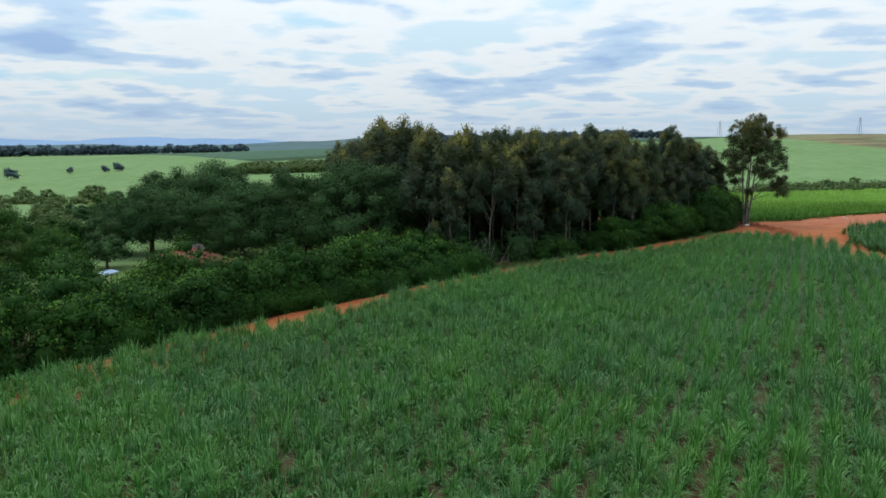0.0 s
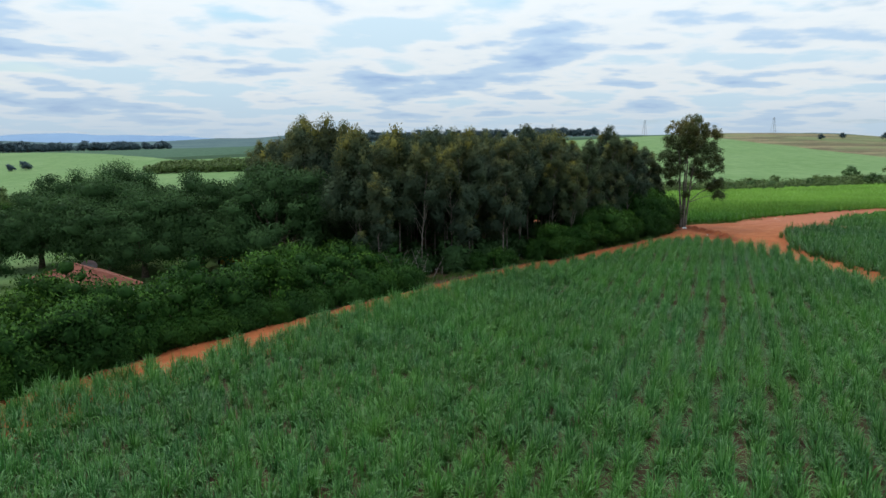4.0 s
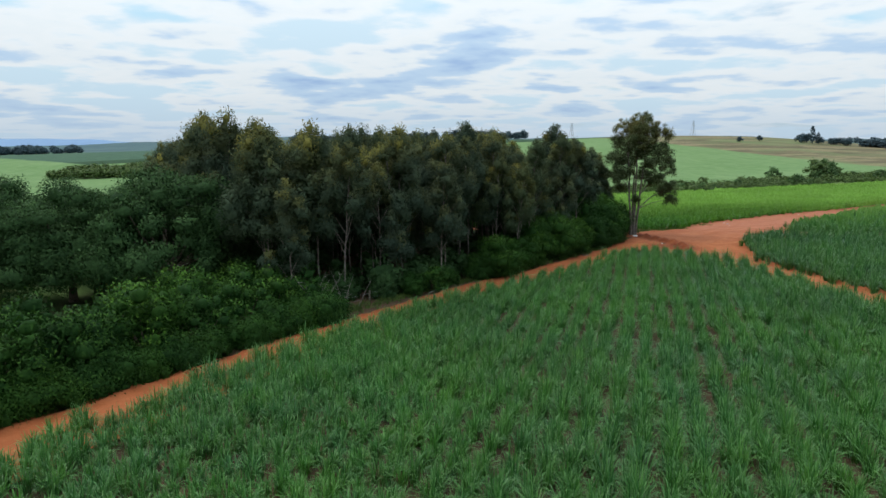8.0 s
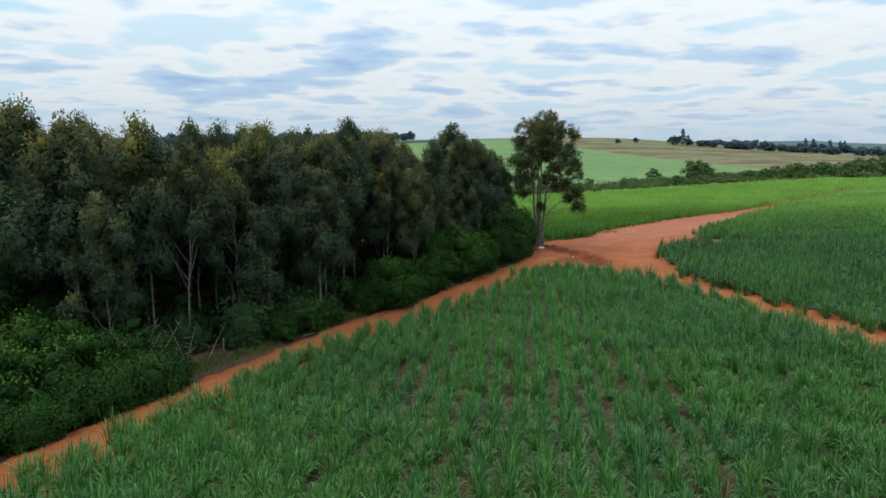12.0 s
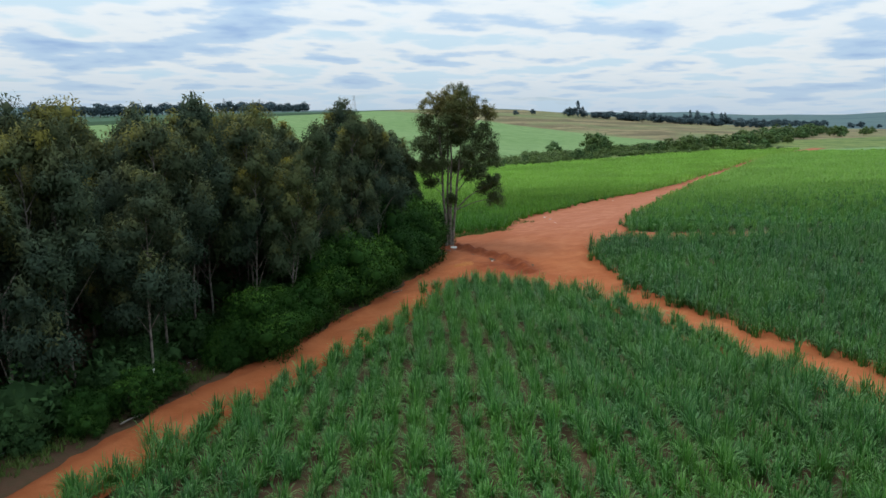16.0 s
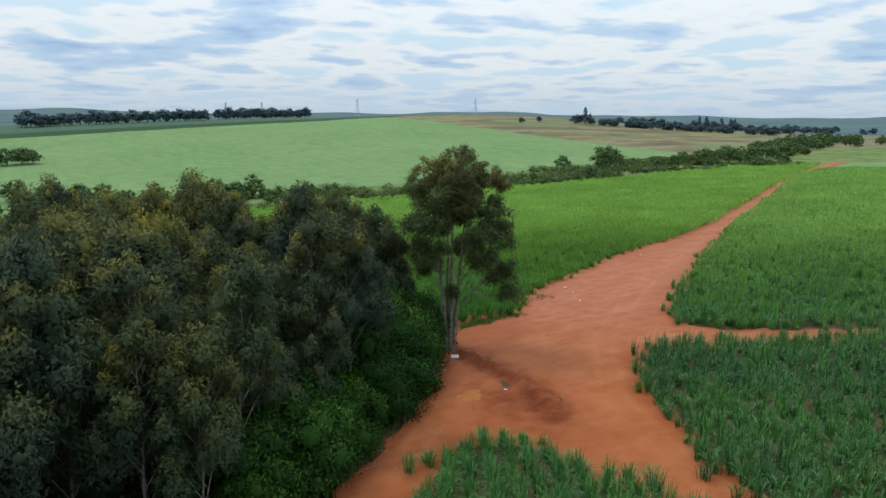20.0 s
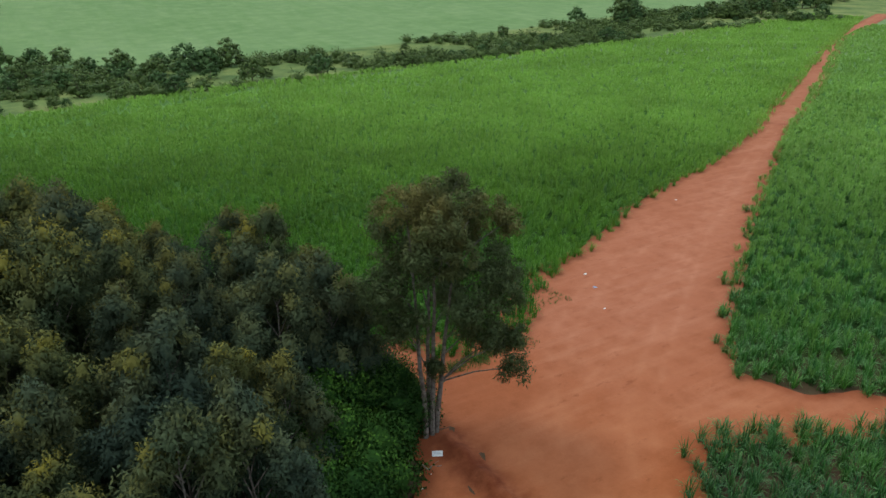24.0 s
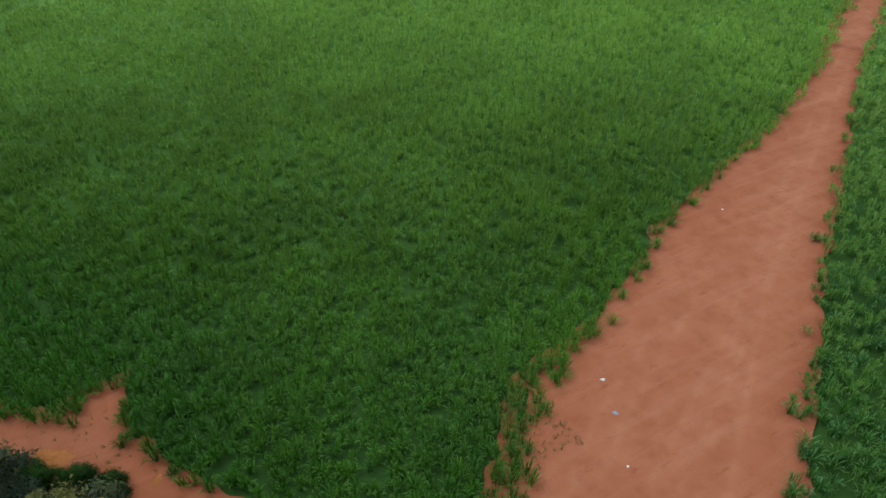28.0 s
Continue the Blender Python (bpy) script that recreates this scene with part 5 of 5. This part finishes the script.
def shed():
    ob = new("lean_to_shed")
    tagged(ob, "small shed with a pale blue sheet roof", "shed")
    for x, y in ((-1.1, -0.9), (1.1, -0.9), (-1.1, 0.9), (1.1, 0.9)):
        part("post", box(bmesh.new(), x - 0.06, y - 0.06, -0.2, x + 0.06, y + 0.06, 2.3), M_WOOD, ob)
    part("roof", slab([(-1.5, -1.2, 2.38), (1.5, -1.2, 2.38), (1.5, 1.2, 2.7), (-1.5, 1.2, 2.7)], 0.06), M_BLUE, ob, "pale blue metal sheet")
    ob.matrix_basis = pose(-42.4, 85.0, gz(-42.4, 85.0), 0, 0, -40) @ Matrix.Scale(0.75, 4)


shed()


# ---- along the roads ----
def wire_fence():
    rng = np.random.default_rng(91)
    ob = new("wire_fence")
    tagged(ob, "old wire fence on weathered wooden posts at the grove edge", "fence")
    line = [(4.5, 91.8), (18.6, 102.2), (34.5, 112.4), (47.5, 123.2), (57.6, 133.4), (59.3, 137.5)]
    pts = []
    for (x1, y1), (x2, y2) in zip(line, line[1:]):
        n = max(int(math.hypot(x2 - x1, y2 - y1) / 4.6), 1)
        pts += [(x1 + (x2 - x1) * i / n, y1 + (y2 - y1) * i / n) for i in range(n)]
    pts.append(line[-1])
    for i, (x, y) in enumerate(pts):
        z, h = gz(x, y), 1.25 + 0.25 * rng.random()
        p = part("post", mesh_arrays("post", *tubes([([(x, y, z - 0.2), (x + rng.normal(0, 0.05), y + rng.normal(0, 0.05), z + h), (x, y, z + h + 0.03)], [0.055, 0.05, 0.01])], 7), None, M_WOOD), None, ob)
        if abs(x - 18.6) < 0.1:
            cap = part("marker", mesh_arrays("marker", *tubes([([(x, y, z + h - 0.25), (x, y, z + h + 0.12), (x, y, z + h + 0.13)], [0.085, 0.085, 0.01])], 8), None, M_WHITE), None, p, "white painted top")
    for k in (0.5, 1.0):
        run = [((x, y, gz(x, y) + k) if i % 2 == 0 else (x, y, gz(x, y) + k - 0.02)) for i, (x, y) in enumerate(pts)]
        part("wire", mesh_arrays("wire", *tubes([(run, [0.004] * len(run))], 4), None, M_METAL), None, ob)


wire_fence()


def notice_board():
    ob = new("fallen_sign")
    tagged(ob, "white board lying on the soil near the big tree", "sign")
    part("board", slab([(-0.55, -0.3, 0.14), (0.55, -0.3, 0.14), (0.55, 0.3, 0.34), (-0.55, 0.3, 0.34)], 0.03), M_WHITE, ob, "weathered white panel")
    part("bar", slab([(-0.42, -0.10, 0.215), (0.42, -0.10, 0.215), (0.42, 0.0, 0.248), (-0.42, 0.0, 0.248)], 0.01), M_METAL, ob, "faded grey line of writing")
    part("bar", slab([(-0.42, 0.08, 0.275), (0.25, 0.08, 0.275), (0.25, 0.16, 0.302), (-0.42, 0.16, 0.302)], 0.01), M_METAL, ob, "faded grey line of writing")
    part("stake", mesh_arrays("stake", *tubes([([(0.0, 0.28, 0.0), (0.02, 0.3, 0.3)], [0.03, 0.03])], 6), None, M_WOOD), None, ob)
    ob.matrix_basis = pose(59.5, 132.8, gz(59.5, 132.8) + 0.1, 0, 0, -25) @ Matrix.Scale(0.72, 4)


notice_board()


def crumpled(name, label, x, y, size, mat, seed):
    """A crumpled scrap lying on the soil."""
    rng = np.random.default_rng(seed)
    bm = bmesh.new()
    bmesh.ops.create_icosphere(bm, subdivisions=2, radius=size)
    for v in bm.verts:
        v.co = Vector((v.co.x * 1.3, v.co.y * 0.9, max(v.co.z, -0.3 * size) * 0.45)) * float(0.75 + 0.5 * rng.random())
    ob = part(name, bm, mat)
    tagged(ob, label, "litter")
    ob.matrix_basis = pose(x, y, gz(x, y) + 0.1 + size * 0.1, 0, 0, float(rng.random() * 360))


for i, (x, y, sz, mt) in enumerate(((90.0, 152.6, 0.28, M_WHITE), (88.5, 149.1, 0.36, M_BLUE), (85.9, 144.5, 0.16, M_WHITE), (58.2, 131.2, 0.2, M_WHITE), (56.9, 130.3, 0.14, M_WHITE), (59.2, 123.0, 0.2, M_WHITE), (49.3, 125.2, 0.18, M_METAL), (119.4, 166.8, 0.2, M_WHITE), (57.4, 131.6, 0.22, M_BANK))):
    crumpled("litter_scrap", "crumpled pale plastic scrap on the red soil", x, y, sz * 0.62, mt, 900 + i)


M_ORANGE = plain("orange_earth", (0.23, 0.082, 0.026), (0.31, 0.125, 0.042), 0.95, 2.5, 0.08)


def earth_heap(x, y, rx, ry, h, turn, seed):
    """A low trampled heap of paler earth."""
    rng = np.random.default_rng(seed)
    V, Q, n, k = [], [], 28, 6
    ph = rng.random(6) * 6.283
    for j in range(k + 1):
        f = j / k
        for i in range(n):
            a = 6.283 * i / n
            e = 1 + 0.16 * math.sin(3 * a + ph[0]) + 0.11 * math.sin(7 * a + ph[1]) + 0.06 * math.sin(13 * a + ph[2])
            bump = 0.3 * math.sin(9 * f + 4 * a + ph[3]) * math.sin(5 * a + ph[4])
            V.append((rx * (1 - f) * e * math.cos(a), ry * (1 - f) * e * math.sin(a), h * (1 - (1 - f) ** 2) * (1 + bump * f * (1 - f) * 4) - 0.04 * (j == 0)))
    for j in range(k):
        for i in range(n):
            Q.append((j * n + i, j * n + (i + 1) % n, (j + 1) * n + (i + 1) % n, (j + 1) * n + i))
    ob = part("earth_heap", mesh_arrays("earth_heap", V, Q, None, M_ORANGE, True), None)
    tagged(ob, "low trampled heap of orange earth on the red road", "earth heap")
    ob.matrix_basis = pose(x, y, gz(x, y) + 0.09, 0, 0, turn)


earth_heap(55.7, 123.3, 1.7, 1.25, 0.16, 30, 3)
earth_heap(46.3, 168.0, 2.1, 1.1, 0.14, -35, 4)
earth_heap(53.4, 161.9, 0.8, 0.5, 0.10, 20, 5)


def fallen_branch(x, y, length, turn, seed):
    rng = np.random.default_rng(seed)
    r = 0.05
    pts = [(length * (i / 4 - 0.5), 0.12 * float(rng.normal()), r + 0.01 * i) for i in range(5)]
    runs = [(pts, [0.06, 0.055, 0.05, 0.04, 0.02]), ([pts[2], (pts[2][0] + 0.5, 0.45, 0.12)], [0.03, 0.012])]
    ob = part("fallen_branch", mesh_arrays("fallen_branch", *tubes(runs, 6), None, M_DEAD, True), None)
    tagged(ob, "bleached fallen branch at the road edge", "branch")
    ob.matrix_basis = pose(x, y, gz(x, y) + 0.08, 0, 0, turn)


fallen_branch(16.9, 97.9, 1.9, 35, 1)
fallen_branch(43.3, 116.3, 1.2, 10, 2)
fallen_branch(58.6, 131.9, 1.4, -20, 3)


def dead_branches():
    """Bleached leaning stems at the end of the hedge."""
    rng = np.random.default_rng(95)
    for i in range(14):
        x = 1.2 + 7.0 * rng.random()
        y = 0.816 * (x + 1.6) + 84.9 + 2.4 * rng.random()
        h, az, lean = 2.5 + 3.5 * rng.random(), rng.random() * 6.283, 0.3 + 0.9 * rng.random()
        dx, dy = math.cos(az) * lean, math.sin(az) * lean
        stem = [(0, 0, -0.1), (dx * h * 0.3, dy * h * 0.3, h * 0.45), (dx * h * 0.55, dy * h * 0.55, h * 0.8)]
        runs = [(stem, [0.04, 0.028, 0.008])]
        for k in range(4):
            f = 0.35 + 0.15 * k
            b = (dx * h * 0.6 * f, dy * h * 0.6 * f, h * 0.85 * f)
            a2 = rng.random() * 6.283
            runs.append(([b, (b[0] + math.cos(a2) * 0.8, b[1] + math.sin(a2) * 0.8, b[2] + 0.5 * rng.random())], [0.022, 0.006]))
        ob = part("dead_sapling", mesh_arrays("dead_sapling", *tubes(runs, 5), None, M_DEAD, True), None)
        tagged(ob, "leafless bleached sapling leaning at the hedge end", "dead tree", "dead saplings")
        ob.matrix_basis = pose(x, y, gz(x, y))


dead_branches()


def pylon(x, y, h):
    ob = new("transmission_tower")
    tagged(ob, "thin distant steel power transmission tower", "pylon", "power line")
    legs = [(-1, -1), (1, -1), (1, 1), (-1, 1)]
    b, t = h * 0.11, h * 0.018
    for sx, sy in legs:
        part("leg", mesh_arrays("leg", *tubes([([(sx * b, sy * b, -0.5), (sx * t, sy * t, h)], [0.35, 0.25])], 4), None, M_METAL), None, ob)
    for z in (0.72, 0.83, 0.94):
        part("cross_arm", mesh_arrays("cross_arm", *tubes([([(-h * 0.13, 0, h * z), (0, 0, h * (z + 0.02)), (h * 0.13, 0, h * z)], [0.15, 0.3, 0.15])], 4), None, M_METAL), None, ob)
    for i in range(6):
        z0, z1 = h * i / 6.5, h * (i + 1) / 6.5
        w0, w1 = b + (t - b) * z0 / h, b + (t - b) * z1 / h
        part("brace", mesh_arrays("brace", *tubes([([(-w0, -w0, z0), (w1, -w1, z1)], [0.16, 0.16]), ([(w0, -w0, z0), (-w1, -w1, z1)], [0.16, 0.16])], 4), None, M_METAL), None, ob)
    ob.matrix_basis = pose(x, y, gz(x, y), 0, 0, 20)


for x, y, h in ((590, 1480, 36), (900, 1500, 38), (330, 1560, 34), (420, 1620, 34)):
    pylon(x, y, h)


def vine_column(x, y, h):
    """A dead trunk wrapped in climbing plants."""
    rng = np.random.default_rng(97)
    ob = new("vine_covered_trunk")
    tagged(ob, "tall dead trunk wrapped in bright green climbing vines", "tree")
    part("trunk", mesh_arrays("trunk", *tubes([([(0, 0, -0.1), (0.1, 0, h * 0.5), (0.05, 0.1, h)], [0.16, 0.12, 0.05])], 7), None, M_BARK, True), None, ob)
    blobs = [(rng.normal(0, 0.25), rng.normal(0, 0.25), 0.4 + (h - 0.3) * i / 21, 0.85 - 0.35 * i / 21) for i in range(22)]
    part("vine", crown_mesh(rng, blobs, 200, 0.2, 0.14, -0.4, M_BUSH, 0.4), None, ob, "dense climbing leaves")
    ob.matrix_basis = pose(x, y, gz(x, y))


vine_column(-4.2, 108.5, 8.6)

M_YELLOW = plain("yellow_paint", (0.52, 0.27, 0.015), (0.62, 0.34, 0.025), 0.45, 3.0, 0.5)
M_RUBBER = plain("tyre_rubber", (0.015, 0.015, 0.015), (0.035, 0.033, 0.03), 0.9, 5.0)


def wheel(ob, x, y, r, w):
    ty = part("wheel", mesh_arrays("tyre", *tubes([([(x - w / 2, y, r), (x - w * 0.45, y, r), (x + w * 0.45, y, r), (x + w / 2, y, r)], [r * 0.55, r, r, r * 0.55])], 18), None, M_RUBBER, True), None, ob, "black rubber tyre")
    part("rim", mesh_arrays("rim", *tubes([([(x - w * 0.42, y, r), (x - w * 0.40, y, r), (x + w * 0.40, y, r), (x + w * 0.42, y, r)], [0.02, r * 0.56, r * 0.56, 0.02])], 14), None, M_YELLOW, True), None, ty)


def bevelled(x0, y0, z0, x1, y1, z1, b=0.06):
    bm = box(bmesh.new(), x0, y0, z0, x1, y1, z1)
    bmesh.ops.bevel(bm, geom=list(bm.edges), offset=b, segments=2, affect="EDGES")
    return bm


def tractor(x, y, turn):
    ob = new("yellow_tractor")
    tagged(ob, "yellow farm tractor parked in the shade behind the hedge", "tractor")
    part("bonnet", bevelled(-0.45, -2.0, 0.75, 0.45, -0.2, 1.55), M_YELLOW, ob, "yellow engine cover")
    part("chassis", bevelled(-0.35, -2.1, 0.5, 0.35, 1.2, 0.8), M_METAL, ob)
    part("cab", bevelled(-0.75, -0.2, 0.8, 0.75, 1.3, 1.6), M_YELLOW, ob)
    part("cab_roof", bevelled(-0.85, -0.3, 2.5, 0.85, 1.4, 2.62), M_YELLOW, ob)
    for px, py in ((-0.72, -0.15), (0.72, -0.15), (-0.72, 1.25), (0.72, 1.25)):
        part("pillar", box(bmesh.new(), px - 0.04, py - 0.04, 1.58, px + 0.04, py + 0.04, 2.52), M_YELLOW, ob)
    part("window", box(bmesh.new(), -0.68, -0.14, 1.6, 0.68, -0.12, 2.5), M_GLASS, ob, "dark front glass")
    part("window", box(bmesh.new(), -0.73, -0.1, 1.6, -0.71, 1.2, 2.5), M_GLASS, ob, "dark side glass")
    part("window", box(bmesh.new(), 0.71, -0.1, 1.6, 0.73, 1.2, 2.5), M_GLASS, ob, "dark side glass")
    for px in (-0.85, 0.85):
        wheel(ob, px, 0.75, 0.78, 0.42)
        wheel(ob, px * 0.85, -1.55, 0.5, 0.28)
    part("exhaust", mesh_arrays("exhaust", *tubes([([(0.3, -1.2, 1.5), (0.3, -1.2, 2.4)], [0.05, 0.05])], 8), None, M_METAL), None, ob)
    ob.matrix_basis = pose(x, y, gz(x, y), 0, 0, turn)


tractor(-20.6, 109.6, 70)
